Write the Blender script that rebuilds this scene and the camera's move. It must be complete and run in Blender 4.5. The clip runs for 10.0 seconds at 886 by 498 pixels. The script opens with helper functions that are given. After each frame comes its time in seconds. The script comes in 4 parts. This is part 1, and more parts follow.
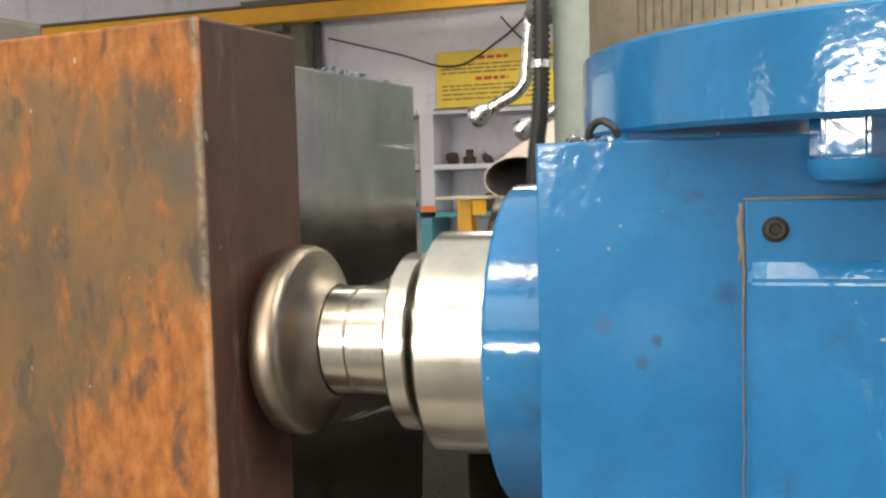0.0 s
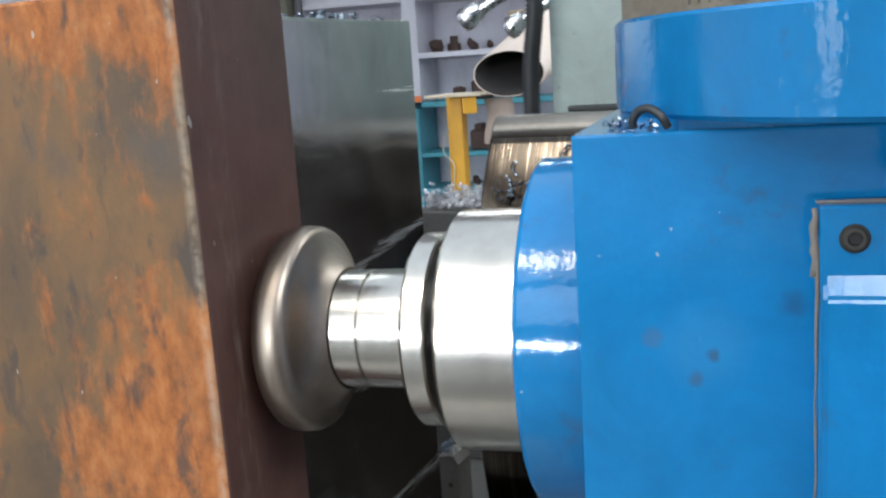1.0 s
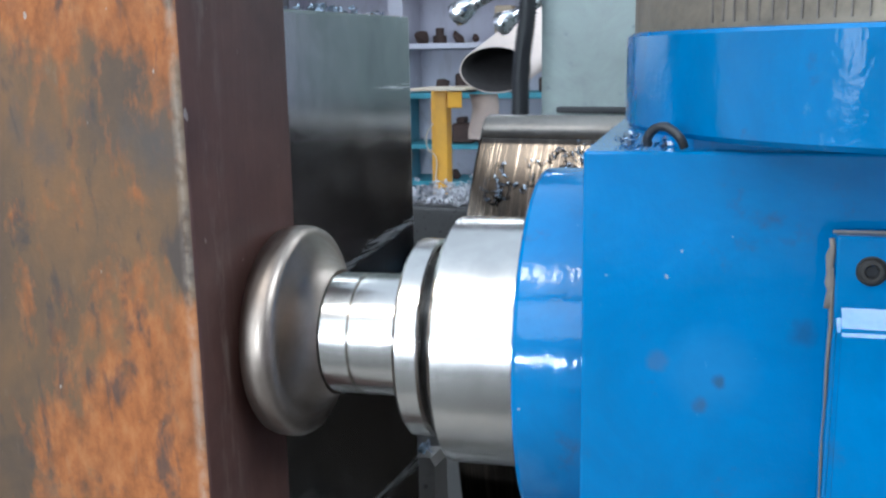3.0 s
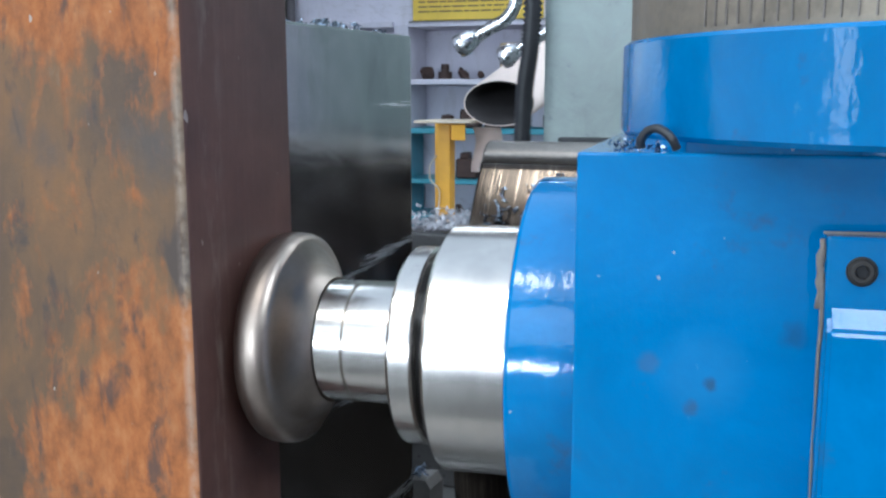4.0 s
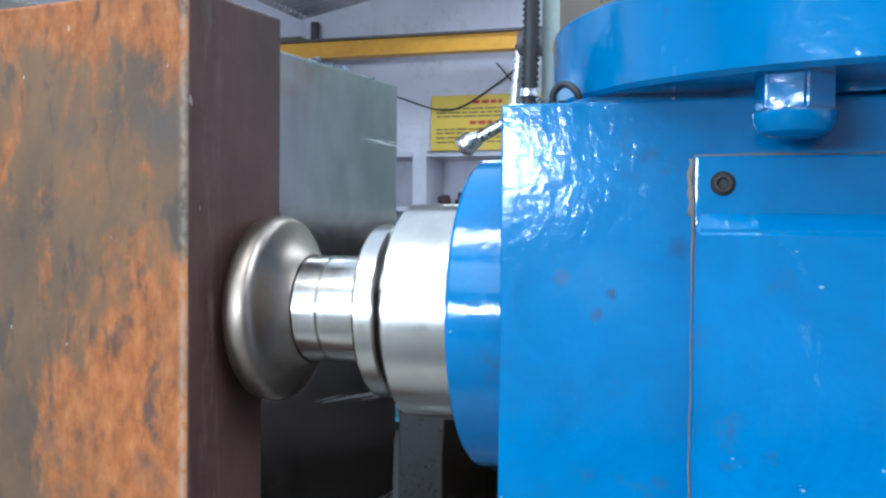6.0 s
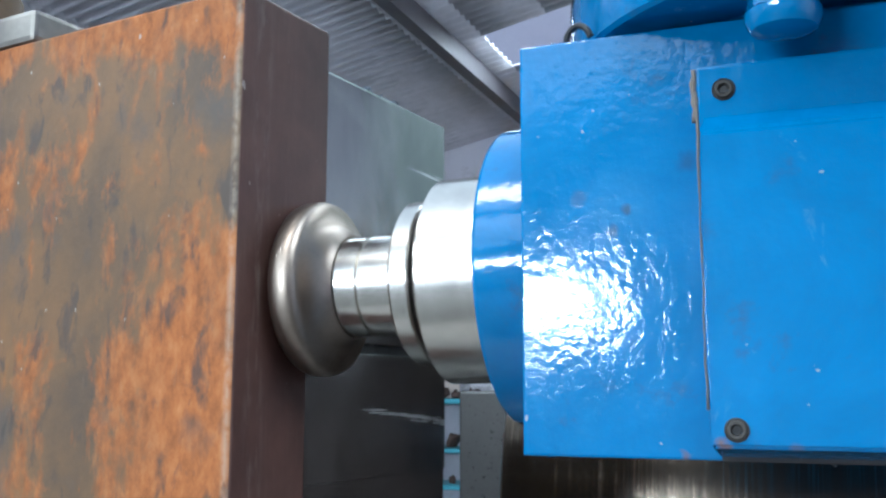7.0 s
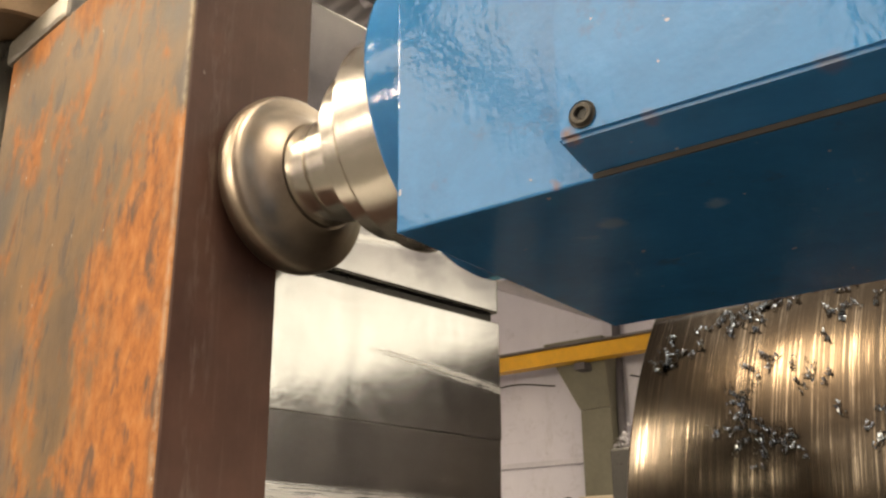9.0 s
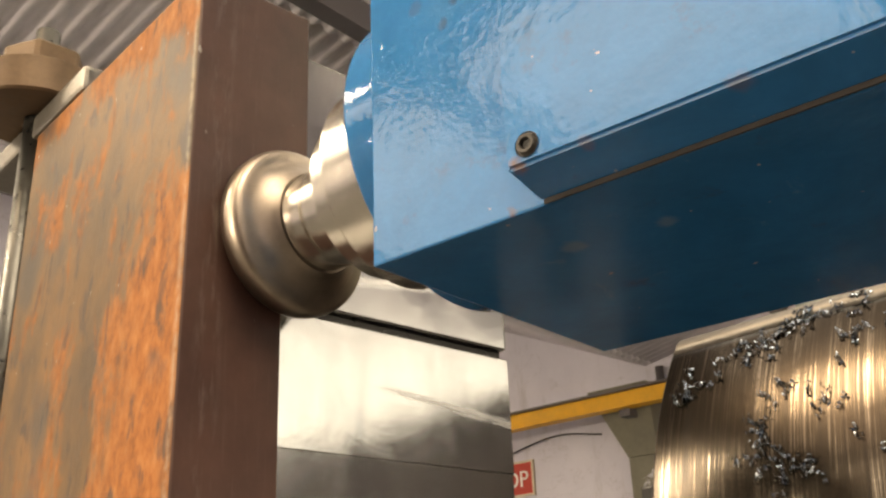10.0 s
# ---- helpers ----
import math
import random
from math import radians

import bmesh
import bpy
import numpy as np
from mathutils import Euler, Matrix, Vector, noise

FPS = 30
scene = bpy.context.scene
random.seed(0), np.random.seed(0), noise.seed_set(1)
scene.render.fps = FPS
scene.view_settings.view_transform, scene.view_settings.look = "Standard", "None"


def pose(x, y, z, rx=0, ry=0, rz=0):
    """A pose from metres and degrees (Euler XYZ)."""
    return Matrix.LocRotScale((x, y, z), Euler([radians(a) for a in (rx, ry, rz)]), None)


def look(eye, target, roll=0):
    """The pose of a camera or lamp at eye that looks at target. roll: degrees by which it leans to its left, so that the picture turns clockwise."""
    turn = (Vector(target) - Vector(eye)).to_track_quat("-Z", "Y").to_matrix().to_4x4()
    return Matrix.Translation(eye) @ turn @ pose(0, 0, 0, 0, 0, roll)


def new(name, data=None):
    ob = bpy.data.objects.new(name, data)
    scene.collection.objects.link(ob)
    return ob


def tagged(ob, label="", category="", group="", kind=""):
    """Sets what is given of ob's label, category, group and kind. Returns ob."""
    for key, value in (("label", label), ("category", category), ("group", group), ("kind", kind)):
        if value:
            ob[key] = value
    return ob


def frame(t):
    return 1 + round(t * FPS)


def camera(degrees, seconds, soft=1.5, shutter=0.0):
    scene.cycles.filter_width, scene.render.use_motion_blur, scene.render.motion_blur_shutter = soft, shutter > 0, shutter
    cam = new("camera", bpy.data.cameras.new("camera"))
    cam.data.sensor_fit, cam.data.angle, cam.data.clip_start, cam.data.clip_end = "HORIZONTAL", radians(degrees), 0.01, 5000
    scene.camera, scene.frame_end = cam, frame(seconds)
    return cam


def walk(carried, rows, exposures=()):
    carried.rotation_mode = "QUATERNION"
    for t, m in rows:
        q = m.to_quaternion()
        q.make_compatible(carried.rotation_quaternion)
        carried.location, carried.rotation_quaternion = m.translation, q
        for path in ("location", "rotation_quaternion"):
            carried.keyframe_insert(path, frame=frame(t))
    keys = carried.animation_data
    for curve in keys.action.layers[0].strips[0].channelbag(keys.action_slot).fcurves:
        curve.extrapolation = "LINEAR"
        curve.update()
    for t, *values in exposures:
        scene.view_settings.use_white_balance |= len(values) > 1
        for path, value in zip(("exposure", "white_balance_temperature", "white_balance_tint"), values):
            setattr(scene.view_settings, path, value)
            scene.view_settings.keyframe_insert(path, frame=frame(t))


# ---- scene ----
cam = camera(49.5, 10.0, soft=2.4)
PATH = [
    (0, (0.324, -0.4, 1.413), (-0.528, 1.404, 1.276), -1.5),
    (0.5, (0.309, -0.379, 1.443), (-0.529, 1.419, 1.188), -2.3),
    (1, (0.289, -0.355, 1.459), (-0.537, 1.427, 1.081), -3.8),
    (1.5, (0.285, -0.343, 1.478), (-0.533, 1.432, 1.052), -5.2),
    (2, (0.276, -0.348, 1.472), (-0.503, 1.443, 1.039), -2.9),
    (3.5, (0.274, -0.348, 1.461), (-0.509, 1.457, 1.098), -0.6),
    (4, (0.279, -0.351, 1.451), (-0.508, 1.459, 1.129), -0.1),
    (4.5, (0.278, -0.36, 1.433), (-0.508, 1.459, 1.163), 0.7),
    (5, (0.285, -0.378, 1.421), (-0.522, 1.443, 1.241), 1.1),
    (5.2, (0.293, -0.38, 1.414), (-0.504, 1.448, 1.258), 1.1),
    (6.3, (0.357, -0.428, 1.342), (-0.509, 1.373, 1.415), 0.2),
    (6.5, (0.362, -0.432, 1.318), (-0.523, 1.353, 1.487), 0.1),
    (7, (0.373, -0.422, 1.259), (-0.592, 1.304, 1.555), 0.1),
    (7.5, (0.402, -0.377, 1.198), (-0.745, 1.216, 1.583), 0.5),
    (8, (0.428, -0.324, 1.151), (-0.805, 1.187, 1.595), -0.1),
    (8.5, (0.445, -0.282, 1.118), (-0.874, 1.112, 1.681), -0.1),
    (9, (0.451, -0.251, 1.097), (-0.871, 1.1, 1.75), -0.5),
    (9.5, (0.467, -0.239, 1.087), (-0.878, 1.07, 1.777), -2.0),
    (10, (0.485, -0.245, 1.078), (-0.865, 1.019, 1.839), -2.5),
]
EXPOSURES = [
    (0.0, -0.05, 8800, 6), (0.5, -0.12, 7200, 5), (1.0, -0.1, 6500, 4), (2.0, -0.13, 6000, 4), (5.0, -0.1, 5700, 4), (6.5, 0.1, 5600, 1), (7.2, 0.05, 5900, 0),
    (8.0, 0.15, 8300, 3), (8.6, 0.1, 10900, 11), (10.0, 0.15, 12200, 14),
]
walk(cam, [(t, look(eye, target, roll)) for t, eye, target, roll in PATH], EXPOSURES)

# ---- light and exposure ----
WALL = pose(-2.6, 5.4, 0, 0, 0, 7)          # the shed's frame: x along the back wall, y into it

world = bpy.data.worlds.new("sky")
scene.world = world
world.use_nodes = True
wn = world.node_tree.nodes
sky = wn.new("ShaderNodeTexSky")
sky.sky_type, sky.sun_disc, sky.sun_elevation, sky.sun_rotation = "NISHITA", False, radians(50), radians(200)
world.node_tree.links.new(sky.outputs[0], wn["Background"].inputs[0])
wn["Background"].inputs[1].default_value = 0.12

sun = new("sun", bpy.data.lights.new("sun", "SUN"))
sun.data.energy, sun.data.angle, sun.data.color = 0.7, radians(12), (1, 0.95, 0.88)
sun.matrix_world = look((-6, -14, 22), (0, 0, 0))


def window_light(name, m, w, h, watts, color=(0.86, 0.93, 1.0)):
    lamp = new(name, bpy.data.lights.new(name, "AREA"))
    lamp.data.shape, lamp.data.size, lamp.data.size_y, lamp.data.energy, lamp.data.color = "RECTANGLE", w, h, watts, color
    lamp.matrix_world = m
    return lamp


# ---- materials ----
def material(name):
    m = bpy.data.materials.new(name)
    m.use_nodes = True
    return m, m.node_tree, m.node_tree.nodes["Principled BSDF"]


def node(nt, kind, **kw):
    n = nt.nodes.new("ShaderNode" + kind)
    for k, v in kw.items():
        n.inputs[k].default_value = v
    return n


def coords(nt, scale=(1, 1, 1)):
    tc, mp = nt.nodes.new("ShaderNodeTexCoord"), nt.nodes.new("ShaderNodeMapping")
    mp.inputs["Scale"].default_value = scale
    nt.links.new(tc.outputs["Object"], mp.inputs[0])
    return mp.outputs[0]


def noisy(nt, vec, scale, detail=4.0, rough=0.6, dist=0.0):
    n = node(nt, "TexNoise", Scale=scale, Detail=detail, Roughness=rough, Distortion=dist)
    nt.links.new(vec, n.inputs["Vector"])
    return n.outputs["Fac"]


def ramp(nt, fac, stops):
    r = nt.nodes.new("ShaderNodeValToRGB")
    el = r.color_ramp.elements
    while len(el) < len(stops):
        el.new(0.5)
    for e, (p, c) in zip(el, stops):
        e.position = p
        e.color = (*c, 1) if isinstance(c, tuple) else (c, c, c, 1)
    nt.links.new(fac, r.inputs[0])
    return r.outputs[0]


def mixed(nt, fac, a, b):
    m = nt.nodes.new("ShaderNodeMix")
    m.data_type = "RGBA"
    for sock, v in ((m.inputs[0], fac), (m.inputs[6], a), (m.inputs[7], b)):
        if isinstance(v, bpy.types.NodeSocket):
            nt.links.new(v, sock)
        else:
            sock.default_value = (*v, 1) if isinstance(v, tuple) else v
    return m.outputs[2]


def calc(nt, op, a, b=0.0, clamp=False):
    m = nt.nodes.new("ShaderNodeMath")
    m.operation, m.use_clamp = op, clamp
    for sock, v in ((m.inputs[0], a), (m.inputs[1], b)):
        if isinstance(v, bpy.types.NodeSocket):
            nt.links.new(v, sock)
        else:
            sock.default_value = v
    return m.outputs[0]


def bumped(nt, bsdf, height, strength, dist):
    b = node(nt, "Bump", Strength=strength, Distance=dist)
    nt.links.new(height, b.inputs["Height"])
    nt.links.new(b.outputs[0], bsdf.inputs["Normal"])


def plain(name, color, rough=0.6, metal=0.0, vary=0.25, scale=20.0, bump=0.15, depth=0.002):
    """Paint, cloth, dusty metal: two scales of variation and a fine relief."""
    m, nt, b = material(name)
    v = coords(nt)
    big, fine = noisy(nt, v, scale * 0.2, 5, 0.65), noisy(nt, v, scale * 4, 3, 0.6)
    mix = calc(nt, "ADD", calc(nt, "MULTIPLY", big, 0.7), calc(nt, "MULTIPLY", fine, 0.3))
    dark, light = tuple(c * (1 - vary) for c in color), tuple(min(1, c * (1 + vary)) for c in color)
    nt.links.new(ramp(nt, mix, [(0.3, dark), (0.7, light)]), b.inputs["Base Color"])
    nt.links.new(ramp(nt, fine, [(0.3, max(0.02, rough - 0.1)), (0.7, min(1, rough + 0.1))]), b.inputs["Roughness"])
    b.inputs["Metallic"].default_value = metal
    bumped(nt, b, fine, bump, depth)
    return m


def rusty():
    """Flame-cut plate: grey-brown scale, orange rust in blotches and short runs, dark pits."""
    m, nt, b = material("rusted_steel")
    v, streak = coords(nt), coords(nt, (1.0, 1.0, 0.62))
    sep = nt.nodes.new("ShaderNodeSeparateXYZ")
    nt.links.new(v, sep.inputs[0])
    x, z = sep.outputs[0], sep.outputs[2]
    base = ramp(nt, noisy(nt, streak, 13, 8, 0.62, 0.3), [(0.30, (0.075, 0.055, 0.041)), (0.5, (0.145, 0.086, 0.046)), (0.70, (0.225, 0.112, 0.046))])
    # rust sits in a broad patch low on the face, and along the top edge
    low = calc(nt, "MULTIPLY", calc(nt, "SUBTRACT", 1.0, calc(nt, "MULTIPLY", calc(nt, "ABSOLUTE", calc(nt, "ADD", x, 0.036)), 10.5), True),
               calc(nt, "MULTIPLY", calc(nt, "SUBTRACT", 1.382, z), 14.0, True))
    top = calc(nt, "MULTIPLY", calc(nt, "SUBTRACT", z, 1.462), 30.0, True)
    bias = calc(nt, "ADD", calc(nt, "MULTIPLY", low, 0.21), calc(nt, "MULTIPLY", top, 0.15))
    patch = calc(nt, "ADD", calc(nt, "ADD", calc(nt, "MULTIPLY", noisy(nt, streak, 20, 9, 0.66, 0.25), 0.78), calc(nt, "MULTIPLY", noisy(nt, coords(nt, (1.6, 1, 0.5)), 75, 5, 0.7), 0.22)), bias)
    mask = ramp(nt, patch, [(0.52, 0.0), (0.60, 0.8), (0.70, 1.0)])
    orange = ramp(nt, noisy(nt, streak, 95, 6, 0.66), [(0.3, (0.17, 0.062, 0.022)), (0.52, (0.345, 0.118, 0.036)), (0.75, (0.46, 0.190, 0.072))])
    col = mixed(nt, mask, base, orange)
    # soft blue-grey scale, and dark smudges drawn downwards
    blue = ramp(nt, calc(nt, "SUBTRACT", noisy(nt, coords(nt, (1.0, 1, 0.75)), 17, 5, 0.55), calc(nt, "MULTIPLY", low, 0.05)), [(0.54, 0.0), (0.65, 0.62)])
    col = mixed(nt, blue, col, (0.075, 0.070, 0.066))
    smudge = ramp(nt, noisy(nt, coords(nt, (1.3, 1, 0.55)), 48, 5, 0.58, 0.4), [(0.56, 0.0), (0.66, 0.75)])
    col = mixed(nt, smudge, col, (0.060, 0.050, 0.046))
    pale = ramp(nt, noisy(nt, coords(nt, (1.0, 1, 0.35)), 60, 6, 0.7), [(0.64, 0.0), (0.74, 0.4)])
    col = mixed(nt, pale, col, (0.25, 0.18, 0.125))
    nicks = ramp(nt, noisy(nt, coords(nt, (1, 1, 0.6)), 190, 1, 0.4), [(0.765, 0.0), (0.785, 0.8)])
    col = mixed(nt, nicks, col, (0.40, 0.36, 0.31))
    # worn bright arris along the front edge
    edge = calc(nt, "MULTIPLY", ramp(nt, calc(nt, "ABSOLUTE", calc(nt, "ADD", x, 0.0035)), [(0.0007, 1.0), (0.0017, 0.0)]), ramp(nt, noisy(nt, v, 120, 3, 0.6), [(0.36, 0.05), (0.60, 0.5)]))
    col = mixed(nt, edge, col, (0.42, 0.33, 0.25))
    nt.links.new(col, b.inputs["Base Color"])
    nt.links.new(ramp(nt, mask, [(0.0, 0.52), (1.0, 0.75)]), b.inputs["Roughness"])
    b.inputs["Specular IOR Level"].default_value = 0.25
    bumped(nt, b, patch, 0.45, 0.003)
    return m


def mill_scale():
    """The sawn side of the block: dark red-brown with fine vertical drag lines and pale scuffs."""
    m, nt, b = material("mill_scale")
    v, drag = coords(nt), coords(nt, (40, 40, 3))
    col = ramp(nt, noisy(nt, v, 18, 6, 0.65), [(0.3, (0.062, 0.028, 0.022)), (0.7, (0.125, 0.058, 0.044))])
    lines = noisy(nt, drag, 6, 4, 0.6)
    col = mixed(nt, ramp(nt, lines, [(0.55, 0.0), (0.75, 0.35)]), col, (0.16, 0.10, 0.08))
    sep = nt.nodes.new("ShaderNodeSeparateXYZ")
    nt.links.new(v, sep.inputs[0])
    column = calc(nt, "SUBTRACT", 1.0, calc(nt, "MULTIPLY", calc(nt, "ABSOLUTE", calc(nt, "SUBTRACT", sep.outputs[1], 0.019)), 90.0), True)
    scuff = calc(nt, "MULTIPLY", column, ramp(nt, noisy(nt, coords(nt, (1, 1.4, 0.25)), 90, 5, 0.65), [(0.50, 0.0), (0.68, 0.6)]))
    col = mixed(nt, scuff, col, (0.24, 0.19, 0.16))
    chips = ramp(nt, noisy(nt, coords(nt, (1, 1, 0.5)), 170, 2, 0.5), [(0.73, 0.0), (0.76, 0.8)])
    nt.links.new(mixed(nt, chips, col, (0.36, 0.30, 0.27)), b.inputs["Base Color"])
    nt.links.new(ramp(nt, lines, [(0.3, 0.36), (0.7, 0.52)]), b.inputs["Roughness"])
    bumped(nt, b, lines, 0.12, 0.001)
    return m


def turned(name, color, rough, lines=(700, 0.4, 0.4), aniso=0.35, relief=0.03, stain=0.15):
    """Machined steel with the tool's lines round the x axis."""
    m, nt, b = material(name)
    v, grooves = coords(nt), coords(nt, lines)
    g = noisy(nt, grooves, 1.0, 3, 0.6)
    blot = noisy(nt, v, 25, 5, 0.65)
    dark = tuple(c * (1 - stain) for c in color)
    nt.links.new(ramp(nt, blot, [(0.35, dark), (0.65, color)]), b.inputs["Base Color"])
    nt.links.new(ramp(nt, g, [(0.3, rough * 0.75), (0.7, rough * 1.3)]), b.inputs["Roughness"])
    b.inputs["Metallic"].default_value = 1.0
    b.inputs["Anisotropic"].default_value = aniso
    t = nt.nodes.new("ShaderNodeTangent")
    t.direction_type, t.axis = "RADIAL", "X"
    nt.links.new(t.outputs[0], b.inputs["Tangent"])
    bumped(nt, b, g, relief, 0.0004)
    return m


def milled():
    """The milled side of the plate: near-mirror grey steel, soft streaks, tool arcs and scratched bands."""
    m, nt, b = material("milled_steel")
    v, streak, arcs = coords(nt), coords(nt, (1, 9, 2.0)), coords(nt, (8, 10, 420))
    sep = nt.nodes.new("ShaderNodeSeparateXYZ")
    nt.links.new(v, sep.inputs[0])
    y, z = sep.outputs[1], sep.outputs[2]
    s, fine, cloud = noisy(nt, streak, 3.0, 5, 0.55, 0.9), noisy(nt, arcs, 3, 3, 0.6), noisy(nt, v, 14, 5, 0.6, 0.8)
    # scratched bands left by the tool: start along y, end, height there, slope, half width
    bands = None
    for y0, y1, z0, slope, half in ((0.165, 0.310, 1.2475, -0.085, 0.0035), (0.225, 0.310, 1.2395, -0.085, 0.0022), (0.20, 0.310, 1.3360, 0.06, 0.0040), (0.0, 0.31, 1.1465, 0.0, 0.0080), (0.235, 0.31, 1.4425, 0.0, 0.0030), (0.10, 0.31, 1.3150, 0.14, 0.0050)):
        line = calc(nt, "ADD", calc(nt, "MULTIPLY", calc(nt, "SUBTRACT", y, y0), slope), z0)
        near = calc(nt, "SUBTRACT", 1.0, calc(nt, "DIVIDE", calc(nt, "ABSOLUTE", calc(nt, "SUBTRACT", z, line)), half), True)
        inside = calc(nt, "MULTIPLY", calc(nt, "MULTIPLY", calc(nt, "SUBTRACT", y, y0), 28.0, True), near)
        bands = inside if bands is None else calc(nt, "MAXIMUM", bands, inside)
    bands = calc(nt, "MULTIPLY", bands, ramp(nt, fine, [(0.36, 0.15), (0.60, 1.0)]))
    col = ramp(nt, calc(nt, "ADD", calc(nt, "MULTIPLY", s, 0.5), calc(nt, "MULTIPLY", cloud, 0.5)), [(0.32, (0.37, 0.38, 0.385)), (0.68, (0.56, 0.56, 0.555))])
    nt.links.new(mixed(nt, bands, col, (0.86, 0.86, 0.85)), b.inputs["Base Color"])
    rough = ramp(nt, calc(nt, "ADD", calc(nt, "MULTIPLY", cloud, 0.7), calc(nt, "MULTIPLY", fine, 0.3)), [(0.3, 0.08), (0.7, 0.22)])
    nt.links.new(calc(nt, "ADD", rough, calc(nt, "MULTIPLY", bands, 0.33)), b.inputs["Roughness"])
    b.inputs["Metallic"].default_value = 1.0
    wave = noisy(nt, coords(nt, (1, 1.0, 1.3)), 16, 3, 0.5, 0.6)
    bumped(nt, b, calc(nt, "ADD", calc(nt, "ADD", calc(nt, "MULTIPLY", s, 0.5), wave), calc(nt, "ADD", calc(nt, "MULTIPLY", fine, 0.03), calc(nt, "MULTIPLY", bands, 0.25))), 0.07, 0.004)
    return m


def coarse_turned():
    """Rough-turned drum: oil-dark steel with bright and dull tool lines round the x axis, brown stains."""
    m, nt, b = material("rough_turned_steel")
    wide, thin, hair = noisy(nt, coords(nt, (70, 0.6, 0.6)), 1.0, 4, 0.65), noisy(nt, coords(nt, (420, 2.5, 2.5)), 1.0, 3, 0.6), noisy(nt, coords(nt, (1100, 14, 14)), 1.0, 2, 0.6)
    blot = noisy(nt, coords(nt), 17, 6, 0.7, 0.6)
    lines = calc(nt, "ADD", calc(nt, "MULTIPLY", wide, 0.28), calc(nt, "ADD", calc(nt, "MULTIPLY", thin, 0.40), calc(nt, "MULTIPLY", hair, 0.32)))
    col = ramp(nt, lines, [(0.38, (0.036, 0.031, 0.028)), (0.52, (0.062, 0.049, 0.038)), (0.65, (0.34, 0.285, 0.235))])
    col = mixed(nt, ramp(nt, blot, [(0.46, 0.0), (0.62, 0.75)]), col, (0.050, 0.039, 0.031))
    nt.links.new(col, b.inputs["Base Color"])
    nt.links.new(ramp(nt, lines, [(0.38, 0.26), (0.60, 0.12)]), b.inputs["Roughness"])
    b.inputs["Metallic"].default_value = 1.0
    bumped(nt, b, calc(nt, "ADD", thin, calc(nt, "MULTIPLY", hair, 0.5)), 0.16, 0.0005)
    return m


KNOCKS = [((0.2335, 0.003, 1.3435), 0.0040, 0.75, (0.03, 0.05, 0.08)), ((0.2265, 0.002, 1.3345), 0.0042, 0.6, (0.05, 0.07, 0.10)), ((0.2610, 0.006, 1.3640), 0.0062, 0.5, (0.02, 0.06, 0.12)),
          ((0.2300, 0.003, 1.3480), 0.0200, 0.12, (0.10, 0.28, 0.45)), ((0.2100, 0.001, 1.3500), 0.0050, 0.3, (0.10, 0.10, 0.10)), ((0.2560, 0.006, 1.2318), 0.0035, 0.8, (0.20, 0.10, 0.05)), ((0.2760, -0.010, 1.2380), 0.0040, 0.8, (0.20, 0.10, 0.05)),
          ((0.3050, -0.006, 1.2360), 0.0040, 0.4, (0.16, 0.10, 0.07)), ((0.3600, 0.002, 1.2360), 0.0055, 0.4, (0.16, 0.10, 0.07)), ((0.2500, 0.050, 1.2300), 0.0070, 0.35, (0.25, 0.33, 0.38)), ((0.2900, 0.060, 1.2300), 0.0060, 0.35, (0.25, 0.33, 0.38))]


